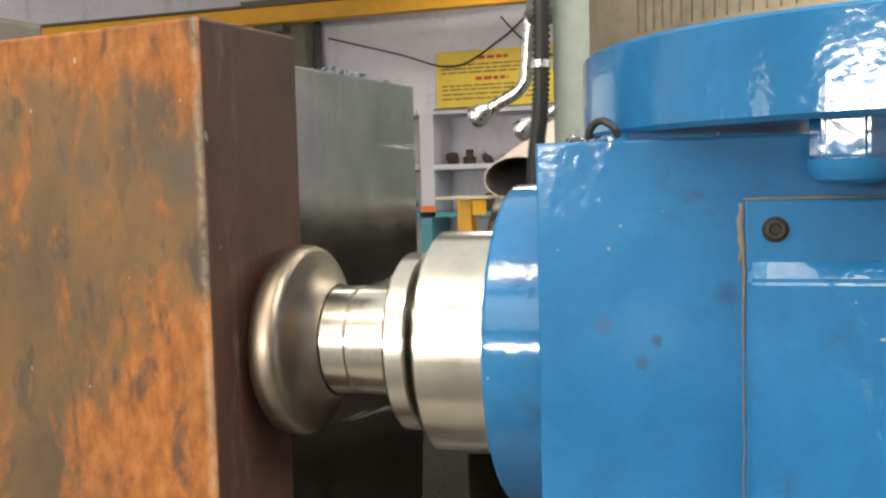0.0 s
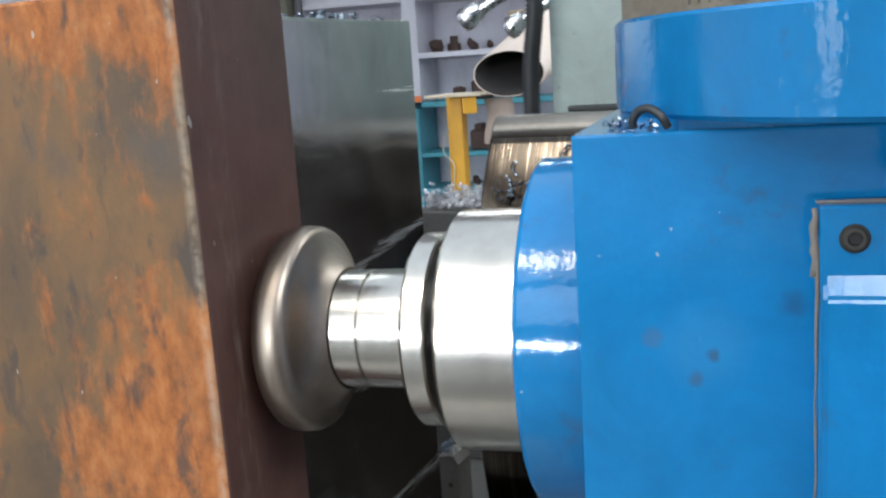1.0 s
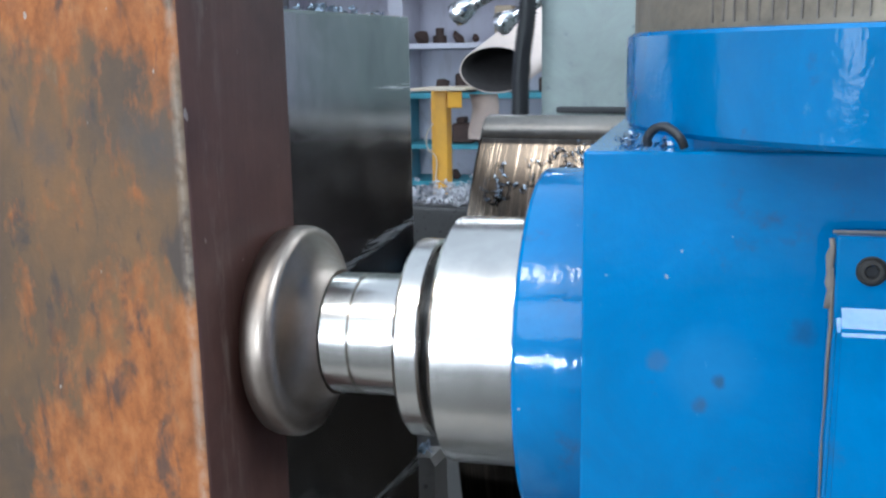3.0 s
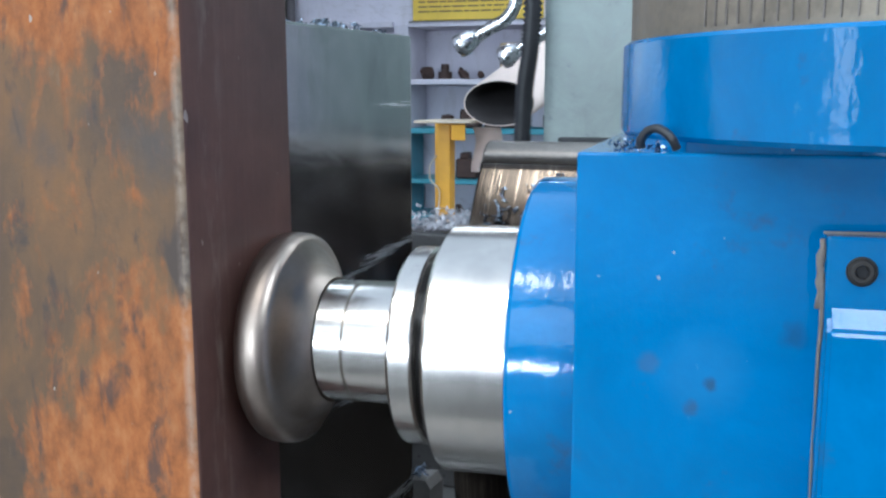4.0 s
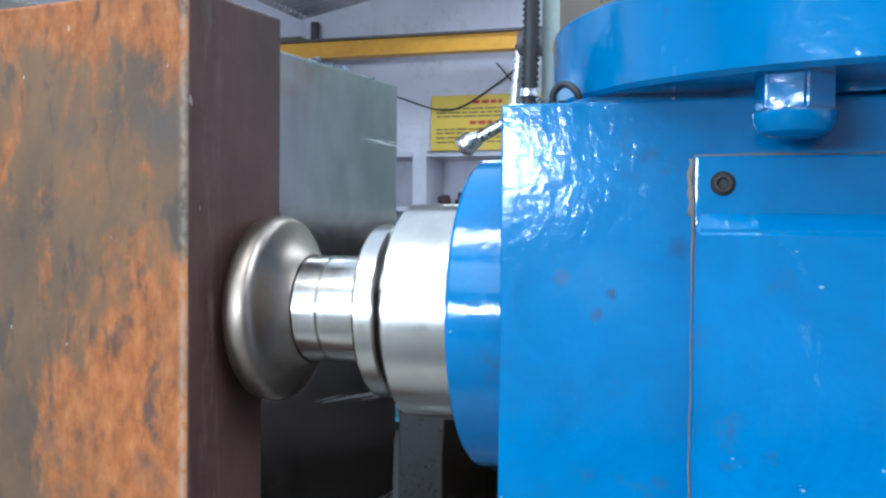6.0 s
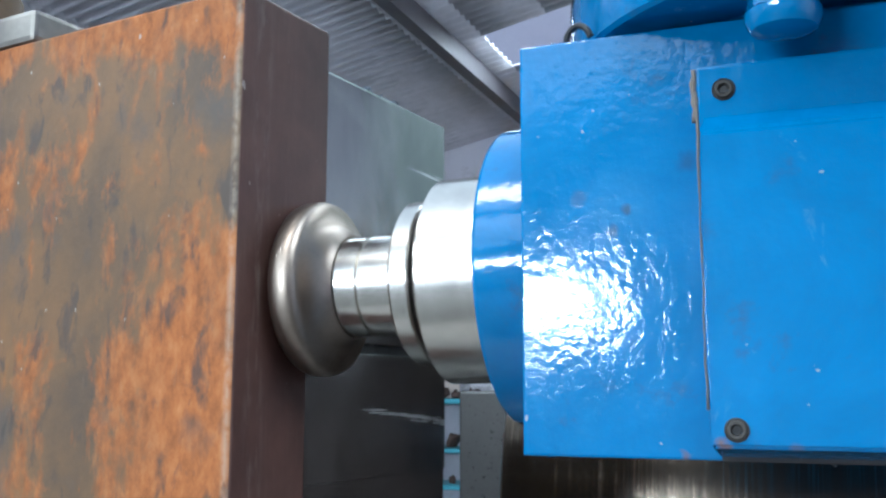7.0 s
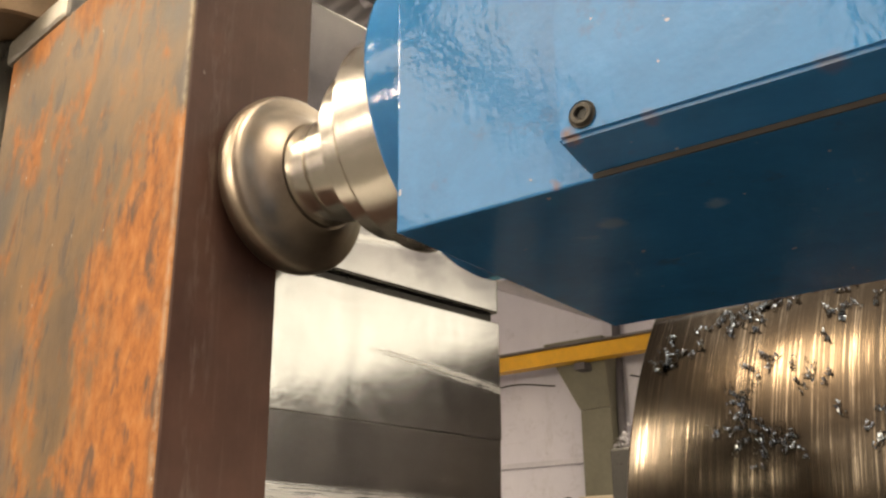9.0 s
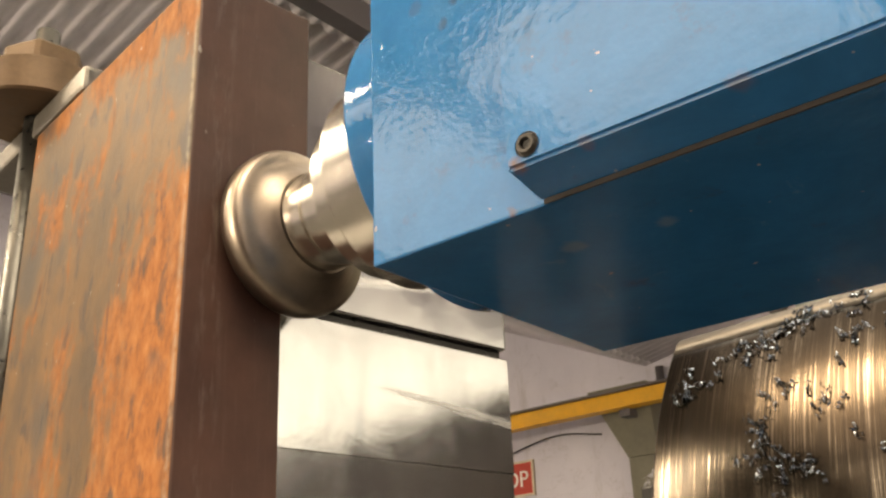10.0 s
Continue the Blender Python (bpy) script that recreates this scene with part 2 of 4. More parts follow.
def gloss_paint(name, color, rough=0.08, ripple=0.27, coat=0.15):
    """Thick brushed-on enamel: ripples, scuffs and dull stains."""
    m, nt, b = material(name)
    v = coords(nt)
    orange_peel, wave, stain = noisy(nt, v, 230, 2, 0.5), noisy(nt, coords(nt, (1, 1, 0.5)), 38, 4, 0.6), noisy(nt, v, 13, 7, 0.7, 0.5)
    dark, light = tuple(c * 0.74 for c in color), tuple(min(1, c * 1.2 + 0.006) for c in color)
    col = ramp(nt, stain, [(0.3, dark), (0.6, color), (0.8, light)])
    scuff = ramp(nt, noisy(nt, coords(nt, (1, 1, 0.6)), 42, 6, 0.7, 0.8), [(0.64, 0.0), (0.78, 0.40)])
    col = mixed(nt, scuff, col, (0.20, 0.34, 0.46))
    grime = ramp(nt, noisy(nt, v, 36, 6, 0.7), [(0.61, 0.0), (0.72, 0.45)])
    col = mixed(nt, grime, col, (0.05, 0.07, 0.09))
    # knocks and oil marks on the front
    wob = nt.nodes.new("ShaderNodeVectorMath")
    wob.operation = "ADD"
    jit = node(nt, "TexNoise", Scale=160.0, Detail=3.0)
    nt.links.new(v, jit.inputs["Vector"])
    small = nt.nodes.new("ShaderNodeVectorMath")
    small.operation = "SCALE"
    small.inputs["Scale"].default_value = 0.006
    nt.links.new(jit.outputs["Color"], small.inputs[0])
    nt.links.new(v, wob.inputs[0])
    nt.links.new(small.outputs[0], wob.inputs[1])
    for at, size, how, tone in KNOCKS:
        d = nt.nodes.new("ShaderNodeVectorMath")
        d.operation = "DISTANCE"
        nt.links.new(wob.outputs[0], d.inputs[0])
        d.inputs[1].default_value = tuple(c + 0.003 for c in at)
        col = mixed(nt, ramp(nt, calc(nt, "DIVIDE", d.outputs["Value"], size), [(0.45, how), (1.0, 0.0)]), col, tone)
    chips = ramp(nt, noisy(nt, v, 210, 1, 0.4), [(0.795, 0.0), (0.81, 0.7)])
    nt.links.new(mixed(nt, chips, col, (0.42, 0.40, 0.38)), b.inputs["Base Color"])
    nt.links.new(ramp(nt, stain, [(0.35, rough * 0.8), (0.75, rough * 2.0)]), b.inputs["Roughness"])
    b.inputs["Coat Weight"].default_value, b.inputs["Coat Roughness"].default_value = coat, 0.04
    bumped(nt, b, calc(nt, "ADD", calc(nt, "MULTIPLY", orange_peel, 0.25), calc(nt, "MULTIPLY", wave, 1.0)), ripple, 0.0022)
    return m


def plaster():
    """Old lilac-white distemper on brick: stains, hairline cracks, scuffs."""
    m, nt, b = material("old_distemper")
    v = coords(nt)
    big, runs, fine = noisy(nt, v, 1.3, 6, 0.65), noisy(nt, coords(nt, (3, 3, 0.6)), 2.2, 7, 0.7), noisy(nt, v, 40, 4, 0.6)
    col = ramp(nt, big, [(0.3, (0.57, 0.55, 0.63)), (0.7, (0.72, 0.70, 0.77))])
    col = mixed(nt, ramp(nt, runs, [(0.56, 0.0), (0.74, 0.55)]), col, (0.36, 0.32, 0.31))
    line = calc(nt, "ABSOLUTE", calc(nt, "SUBTRACT", noisy(nt, v, 1.1, 6, 0.6, 1.2), 0.5))
    crack = ramp(nt, line, [(0.0, 0.28), (0.005, 0.0)])
    nt.links.new(mixed(nt, crack, col, (0.28, 0.24, 0.24)), b.inputs["Base Color"])
    b.inputs["Roughness"].default_value = 0.85
    bumped(nt, b, fine, 0.3, 0.004)
    return m


RUST, SCALE_SIDE, MILLED = rusty(), mill_scale(), milled()
BRIGHT = turned("ground_steel", (0.66, 0.62, 0.57), 0.20)
CUTTER = turned("worn_cutter_steel", (0.36, 0.29, 0.24), 0.36, aniso=0.5, relief=0.008, stain=0.3)
ROLLER = coarse_turned()
BLUE = gloss_paint("blue_enamel", (0.008, 0.168, 0.412))
OILED = plain("oiled_dark_steel", (0.035, 0.033, 0.032), 0.35, 0.6, 0.3, 40)
STRAP = plain("clamp_steel", (0.22, 0.20, 0.18), 0.45, 0.8, 0.35, 40)
NUT = plain("rust_brown_nut", (0.15, 0.092, 0.055), 0.5, 0.5, 0.4, 50)
ROD = plain("grey_rod", (0.09, 0.086, 0.08), 0.35, 0.8, 0.25, 30)
SCREW = plain("blackened_screw", (0.045, 0.04, 0.036), 0.7, 0.1, 0.3, 120)
CHROME = plain("chrome", (0.82, 0.82, 0.83), 0.28, 1.0, 0.05, 20, 0.02)
CHIPS = plain("bright_chips", (0.22, 0.26, 0.31), 0.22, 1.0, 0.5, 200)
PALE_CHIPS = plain("pale_chips", (0.52, 0.51, 0.54), 0.4, 0.7, 0.4, 200)
GREEN = gloss_paint("grey_green_enamel", (0.31, 0.36, 0.34), 0.42, 0.12, 0.0)
BLACK = plain("black_rubber", (0.018, 0.018, 0.02), 0.5, 0, 0.2, 40)
SCALE_RING = plain("stained_scale_ring", (0.27, 0.225, 0.17), 0.5, 0.6, 0.55, 60)
PUTTY = plain("dirty_putty", (0.17, 0.145, 0.125), 0.8, 0, 0.35, 150)
PLASTER, YELLOW = plaster(), plain("yellow_paint", (0.72, 0.36, 0.03), 0.5, 0, 0.25, 6)
CREAM = plain("cream_board", (0.62, 0.52, 0.40), 0.75, 0, 0.15, 12)
SHEET = plain("pinkish_sheet", (0.66, 0.55, 0.49), 0.7, 0, 0.12, 14)
# near-black that stands for shade inside the roll and in the cover's gap
RECESS_SHADE = plain("recess_shade", (0.03, 0.026, 0.026), 0.8, 0, 0.3, 14)
TEAL = plain("teal_paint", (0.05, 0.26, 0.33), 0.5, 0, 0.25, 8)
ORANGE = plain("orange_paint", (0.72, 0.19, 0.05), 0.6, 0, 0.25, 8)
OLIVE = plain("olive_grey_paint", (0.15, 0.14, 0.105), 0.7, 0, 0.35, 8)
SHELF = plain("shelf_distemper", (0.58, 0.56, 0.62), 0.8, 0, 0.15, 8)
BROWN = plain("rusty_parts", (0.060, 0.034, 0.027), 0.7, 0.2, 0.5, 30)
SIGN = plain("yellow_board", (0.70, 0.49, 0.06), 0.5, 0, 0.1, 6)
RED = plain("red_paint", (0.50, 0.045, 0.03), 0.5, 0, 0.15, 10)
INK = plain("dark_ink", (0.12, 0.07, 0.05), 0.7, 0, 0.2, 30)
WHITE = plain("white_letters", (0.78, 0.75, 0.70), 0.6, 0, 0.1, 20)
ROOF = plain("grey_roof_sheet", (0.66, 0.63, 0.68), 0.6, 0.0, 0.3, 3)
STEEL = plain("dark_structural_steel", (0.12, 0.11, 0.12), 0.6, 0.2, 0.3, 10)
CONCRETE = plain("oily_concrete", (0.075, 0.072, 0.068), 0.6, 0, 0.35, 4)
TABLE = plain("cast_iron_table", (0.16, 0.155, 0.15), 0.4, 0.7, 0.3, 20)
FAN = plain("dark_fan_metal", (0.07, 0.06, 0.055), 0.5, 0.4, 0.3, 20)
TAN = plain("tan_stone", (0.40, 0.31, 0.22), 0.8, 0, 0.25, 20)


# ---- builders ----
def obj(name, bm, mats, parent=None, smooth=False):
    me = bpy.data.meshes.new(name)
    if smooth:
        for f in bm.faces:
            f.smooth = True
    bm.to_mesh(me)
    bm.free()
    for m in mats if isinstance(mats, (list, tuple)) else (mats,):
        me.materials.append(m)
    ob = new(name, me)
    ob.parent = parent
    return ob


def part(name, bm, mats, parent, label="", smooth=False):
    return tagged(obj(name, bm, mats, parent, smooth), label)


def solid(name, bm, mats, label, category, m=None, group="", kind="", smooth=False):
    ob = tagged(obj(name, bm, mats, None, smooth), label, category, group, kind)
    if m is not None:
        ob.matrix_world = m
    return ob


def thing(name, label, category, m=None, group="", kind=""):
    ob = tagged(new(name), label, category, group, kind)
    ob.empty_display_size = 0.05
    if m is not None:
        ob.matrix_world = m
    return ob


def box(x0, x1, y0, y1, z0, z1, bevel=0.0, seg=2, bm=None):
    bm = bm or bmesh.new()
    r = bmesh.ops.create_cube(bm, size=1.0, matrix=Matrix.LocRotScale(((x0 + x1) / 2, (y0 + y1) / 2, (z0 + z1) / 2), None, (x1 - x0, y1 - y0, z1 - z0)))
    if bevel:
        edges = list({e for v in r["verts"] for e in v.link_edges})
        bmesh.ops.bevel(bm, geom=edges, offset=bevel, segments=seg, affect="EDGES", profile=0.6)
    return bm


def prism(pts, z0, z1, bevel=0.0, seg=2, bm=None):
    """A plan outline (counter-clockwise) raised from z0 to z1."""
    bm = bm or bmesh.new()
    low = [bm.verts.new((x, y, z0)) for x, y in pts]
    high = [bm.verts.new((x, y, z1)) for x, y in pts]
    n = len(pts)
    faces = [bm.faces.new(low[::-1]), bm.faces.new(high)]
    faces += [bm.faces.new((low[i], low[(i + 1) % n], high[(i + 1) % n], high[i])) for i in range(n)]
    if bevel:
        edges = list({e for f in faces for e in f.edges})
        bmesh.ops.bevel(bm, geom=edges, offset=bevel, segments=seg, affect="EDGES", profile=0.6)
    return bm


def lathe(profile, m, seg=96, bm=None, sharp=28):
    """A profile of (along, radius) turned round the local x axis of m."""
    bm = bm or bmesh.new()
    rings = []
    for a, r in profile:
        if r < 1e-6:
            rings.append([bm.verts.new(m @ Vector((a, 0, 0)))])
        else:
            rings.append([bm.verts.new(m @ Vector((a, r * math.cos(k * 2 * math.pi / seg), r * math.sin(k * 2 * math.pi / seg)))) for k in range(seg)])
    for a, b in zip(rings, rings[1:]):
        for k in range(seg):
            q = [a[k % len(a)], a[(k + 1) % seg % len(a)], b[(k + 1) % seg % len(b)], b[k % len(b)]]
            f = bm.faces.new(list(dict.fromkeys(q)))
            f.smooth = True
    bmesh.ops.recalc_face_normals(bm, faces=bm.faces[:])
    for e in bm.edges:
        if len(e.link_faces) == 2 and e.calc_face_angle(0) > radians(sharp):
            e.smooth = False
    return bm


def tube(points, radius, seg=10, bm=None, caps=True):
    """A round bar along points; radius may be a list."""
    bm = bm or bmesh.new()
    pts = [Vector(p) for p in points]
    rad = radius if isinstance(radius, (list, tuple)) else [radius] * len(pts)
    rings, side = [], None
    for i, p in enumerate(pts):
        d = (pts[min(i + 1, len(pts) - 1)] - pts[max(i - 1, 0)]).normalized()
        if side is None:
            side = d.orthogonal().normalized()
        side = (side - d * side.dot(d)).normalized()
        up = d.cross(side)
        rings.append([bm.verts.new(p + rad[i] * (side * math.cos(k * 2 * math.pi / seg) + up * math.sin(k * 2 * math.pi / seg))) for k in range(seg)])
    for a, b in zip(rings, rings[1:]):
        for k in range(seg):
            bm.faces.new((a[k], a[(k + 1) % seg], b[(k + 1) % seg], b[k])).smooth = True
    if caps:
        bm.faces.new(rings[0][::-1])
        bm.faces.new(rings[-1])
    return bm


def arc(points, n=8):
    """Catmull-Rom points through a few control points."""
    p = [Vector(q) for q in points]
    p = [2 * p[0] - p[1], *p, 2 * p[-1] - p[-2]]
    out = []
    for i in range(1, len(p) - 2):
        for k in range(n):
            t = k / n
            a, b, c, d = p[i - 1:i + 3]
            out.append(0.5 * (2 * b + (c - a) * t + (2 * a - 5 * b + 4 * c - d) * t * t + (3 * b - a - 3 * c + d) * t ** 3))
    return out + [p[-2]]


def chip_curl(bm, at, size, rng):
    """One curl of swarf: a short twisted ribbon."""
    turn = Euler((rng.uniform(0, 6.3), rng.uniform(0, 6.3), rng.uniform(0, 6.3))).to_matrix()
    r, turns, n, wide = size * rng.uniform(0.25, 0.5), rng.uniform(0.5, 1.6), 7, size * rng.uniform(0.25, 0.5)
    prev = None
    for k in range(n):
        a = turns * 6.28 * k / (n - 1)
        p = Vector((r * math.cos(a), r * math.sin(a), size * (k / (n - 1) - 0.5)))
        pair = [bm.verts.new(Vector(at) + turn @ (p + Vector((0, 0, s * wide)))) for s in (-0.5, 0.5)]
        if prev:
            bm.faces.new((prev[0], prev[1], pair[1], pair[0]))
        prev = pair


def lump(bm, at, size, rng, flat=0.8):
    r = bmesh.ops.create_icosphere(bm, subdivisions=1, radius=0.5, matrix=Matrix.LocRotScale(at, Euler((rng.random() * 3, rng.random() * 3, rng.random() * 3)), (size[0], size[1], size[2] * flat)))
    for v in r["verts"]:
        v.co += Vector((rng.uniform(-1, 1), rng.uniform(-1, 1), rng.uniform(-1, 1))) * min(size) * 0.12


# ---- the shed ----
U0, U1, N0 = -5.0, 6.5, -12.0                # its width along the back wall, its depth


def roof_z(u):
    return 2.85 + (0.2 * (u + 0.8) if u > -0.8 else -0.45 * (u + 0.8))


# back wall with its recessed shelves (openings right of the pillar)
bm = bmesh.new()
box(U0, -0.66, 0, 0.45, 0, 5.2, bm=bm)
box(-0.66, U1, 0, 0.45, 1.88, 5.2, bm=bm)
box(-0.66, U1, 0.36, 0.45, 0, 1.88, bm=bm)
solid("wall_north", bm, PLASTER, "lilac-white distempered brick wall, stained and cracked", "wall", WALL, kind="structure")
WEST = (-11.5, -10.45, 0.95, 2.25)           # a small side window far back, along the wall, sill and head
bm = box(U0 - 0.2, U0, N0, WEST[0], 0, 5.2)
box(U0 - 0.2, U0, WEST[1], 0.45, 0, 5.2, bm=bm)
box(U0 - 0.2, U0, WEST[0], WEST[1], 0, WEST[2], bm=bm)
box(U0 - 0.2, U0, WEST[0], WEST[1], WEST[3], 5.2, bm=bm)
solid("wall_west", bm, PLASTER, "lilac-white distempered side wall with a window opening", "wall", WALL, kind="structure")
win = thing("window_2", "small steel-framed side window with clear panes", "window", WALL, kind="structure")
for n in (WEST[0], (WEST[0] + WEST[1]) / 2, WEST[1] - 0.04):
    part("glazing_bar", box(U0 - 0.10, U0 - 0.06, n, n + 0.04, WEST[2], WEST[3]), STEEL, win)
window_light("daylight_west", WALL @ pose(U0 - 0.12, (WEST[0] + WEST[1]) / 2, (WEST[2] + WEST[3]) / 2, 90, 0, -90), WEST[1] - WEST[0], WEST[3] - WEST[2], 18)
EAST = (-4.6, -1.2, 1.40, 3.1)               # the side window: along the wall, sill and head
bm = box(U1, U1 + 0.2, N0, EAST[0], 0, 5.2)
box(U1, U1 + 0.2, EAST[1], 0.45, 0, 5.2, bm=bm)
box(U1, U1 + 0.2, EAST[0], EAST[1], 0, EAST[2], bm=bm)
box(U1, U1 + 0.2, EAST[0], EAST[1], EAST[3], 5.2, bm=bm)
solid("wall_east", bm, PLASTER, "lilac-white side wall with a wide window opening", "wall", WALL, kind="structure")
win = thing("window_3", "wide steel-framed side window with clear panes", "window", WALL, kind="structure")
for n in (EAST[0], EAST[0] + 0.84, EAST[0] + 1.68, EAST[0] + 2.52, EAST[1] - 0.04):
    part("glazing_bar", box(U1 + 0.06, U1 + 0.10, n, n + 0.04, EAST[2], EAST[3]), STEEL, win)
window_light("daylight_side", WALL @ pose(U1 + 0.12, (EAST[0] + EAST[1]) / 2, (EAST[2] + EAST[3]) / 2, 90, 0, 90), EAST[1] - EAST[0], EAST[3] - EAST[2], 40)
# front wall with its long window opening
bm = bmesh.new()
front = N0
WINDOWS, WIN_Z = [(-2.3, 1.0)], (1.66, 2.12)
edges_u = [U0, *[v for w in WINDOWS for v in w], U1]
for a, b in zip(edges_u[::2], edges_u[1::2]):
    box(a, b, front - 0.2, front, 0, 5.2, bm=bm)
for a, b in WINDOWS:
    box(a, b, front - 0.2, front, 0, WIN_Z[0], bm=bm)
    box(a, b, front - 0.2, front, WIN_Z[1], 5.2, bm=bm)
solid("wall_south", bm, PLASTER, "lilac-white wall with a long window opening", "wall", WALL, kind="structure")
solid("floor", box(U0 - 0.2, U1 + 0.2, N0 - 0.2, 0.45, -0.2, 0), CONCRETE, "oily grey concrete workshop floor", "floor", WALL, kind="structure")
ground = solid("ground", box(-60, 60, -60, 60, -0.3, -0.21), CONCRETE, "bare dusty ground outside the shed", "ground", kind="structure")

for k, (a, b) in enumerate(WINDOWS):
    win = thing("window_%d" % (k + 1), "steel-framed workshop window with clear panes", "window", WALL, kind="structure")
    fr = bmesh.new()
    for u in (a, b - 0.04):
        box(u, u + 0.04, front - 0.12, front - 0.08, *WIN_Z, bm=fr)
    for z in (WIN_Z[0], WIN_Z[1] - 0.04):
        box(a + 0.04, b - 0.04, front - 0.12, front - 0.08, z, z + 0.04, bm=fr)
    part("window_frame", fr, STEEL, win)
    n = max(2, round((b - a) / 0.5))
    for j in range(1, n):
        u = a + (b - a) * j / n
        part("glazing_bar", box(u - 0.012, u + 0.012, front - 0.115, front - 0.085, WIN_Z[0] + 0.04, WIN_Z[1] - 0.04), STEEL, win)
    lamp = window_light("daylight_window", WALL @ pose((a + b) / 2, front - 0.14, (WIN_Z[0] + WIN_Z[1]) / 2, 90, 0, 0), b - a, WIN_Z[1] - WIN_Z[0], 110 * (b - a))

# roof: two slopes that meet in a valley over the pillar, with translucent strips left open
# along, across (metres), and watts a square metre through each: clear sheets, one dull old one
# the opening at 2.25 to 4.6 is unseen, added as general fill light
ROOFLIGHTS = [(0.6, 1.4, -1.58, -1.06, 60), (-0.75, 1.8, -11.4, -7.9, 8), (-0.75, 0.3, -7.45, -6.6, 85), (0.95, 2.2, -7.6, -3.6, 3.2), (2.25, 4.6, -7.7, -3.4, 36), (-3.6, -1.6, -5.5, -3.5, 38)]


def roof_sheet(u0, u1, n0, n1, name):
    """Corrugated sheet whose waves run down the slope."""
    bm = bmesh.new()
    pitch, steps = 0.075, max(2, int((n1 - n0) / 0.0125))
    rows = []
    for k in range(steps + 1):
        n = n0 + (n1 - n0) * k / steps
        h = 0.011 * math.sin(n / pitch * 2 * math.pi)
        rows.append([bm.verts.new((u, n, roof_z(u) + h)) for u in (u0, u1)])
    for p, q in zip(rows, rows[1:]):
        bm.faces.new((p[0], p[1], q[1], q[0])).smooth = True
    ob = solid(name, bm, ROOF, "grey corrugated roof sheeting on steel purlins", "ceiling", WALL, kind="structure")
    mod = ob.modifiers.new("thick", "SOLIDIFY")
    mod.thickness = 0.004
    return ob


cuts_u = sorted({U0 - 0.2, -0.8, U1 + 0.2, *[v for r in ROOFLIGHTS for v in r[:2]]})
for a, b in zip(cuts_u, cuts_u[1:]):
    spans, n = [], N0 - 0.2
    for r in sorted((r for r in ROOFLIGHTS if r[0] < b - 1e-6 and r[1] > a + 1e-6), key=lambda r: r[2]):
        spans.append((n, r[2]))
        n = r[3]
    spans.append((n, 0.45))
    for c, d in spans:
        if d > c:
            roof_sheet(a, b, c, d, "ceiling")
for u0, u1, n0, n1, density in ROOFLIGHTS:
    u, slope = (u0 + u1) / 2, -math.degrees(math.atan(0.2)) if u0 > -0.8 else math.degrees(math.atan(0.45))
    window_light("rooflight", WALL @ pose(u, (n0 + n1) / 2, roof_z(u) + 0.04, 0, slope, 0), u1 - u0, n1 - n0, density * (u1 - u0) * (n1 - n0))
for u in (0.46, 2.4, 4.4, -2.6):
    solid("purlin", box(u - 0.035, u + 0.035, N0, -0.02, roof_z(u) - 0.13, roof_z(u) - 0.02), STEEL, "dark steel purlin under the roof sheets", "beam", WALL, "roof purlins", "structure")

# pillar, crane rail, ledges on the back wall
pil = thing("pillar", "olive-grey painted pillar with a flared head", "pillar", WALL, kind="structure")
part("shaft", box(-0.93, -0.70, -0.16, -0.002, 0, 2.198, 0.01), OLIVE, pil)
bm = bmesh.new()
lo = [bm.verts.new(p) for p in ((-0.93, -0.16, 2.20), (-0.70, -0.16, 2.20), (-0.70, -0.002, 2.20), (-0.93, -0.002, 2.20))]
hi = [bm.verts.new(p) for p in ((-1.12, -0.30, 2.66), (-0.66, -0.30, 2.66), (-0.66, -0.002, 2.66), (-1.12, -0.002, 2.66))]
bm.faces.new(lo[::-1]), bm.faces.new(hi)
for i in range(4):
    bm.faces.new((lo[i], lo[(i + 1) % 4], hi[(i + 1) % 4], hi[i]))
part("flare", bm, OLIVE, pil)
part("drain_pipe", tube([(-0.67, -0.06, 0.0), (-0.67, -0.06, 2.8)], 0.03, 12), STEEL, pil)
rail = thing("crane_rail", "yellow painted steel crane rail along the wall", "beam", WALL, kind="structure")
part("web", box(U0, U1, -0.36, -0.345, 2.505, 2.60), YELLOW, rail)
part("top_flange", box(U0, U1, -0.40, -0.30, 2.602, 2.615), STEEL, rail)
part("bottom_flange", box(U0, U1, -0.40, -0.30, 2.49, 2.503), YELLOW, rail)
for u in (-3.0, -0.82, 1.6, 3.8):
    part("bracket", box(u - 0.04, u + 0.04, -0.34, -0.002, 2.44, 2.488), STEEL, rail)
solid("wall_band", box(U0, -0.95, -0.035, -0.002, 1.86, 1.90, 0.006), SHELF, "pale plaster string course on the wall", "trim", WALL, kind="structure")
solid("pillar_ledge", box(-0.96, -0.67, -0.20, -0.162, 1.56, 1.62, 0.008), CREAM, "cream painted ledge across the pillar", "ledge", WALL)
solid("dado", box(U0, -0.97, -0.012, -0.002, 0.0, 1.15), TEAL, "teal painted dado on the wall", "trim", WALL, kind="structure")
solid("dado_stripe", box(U0, -0.97, -0.014, -0.002, 1.152, 1.215), ORANGE, "orange painted stripe above the dado", "trim", WALL, kind="structure")
solid("pillar_stripe", box(-0.935, -0.695, -0.166, -0.162, 1.14, 1.21), ORANGE, "orange stripe painted round the pillar", "trim", WALL, kind="structure")

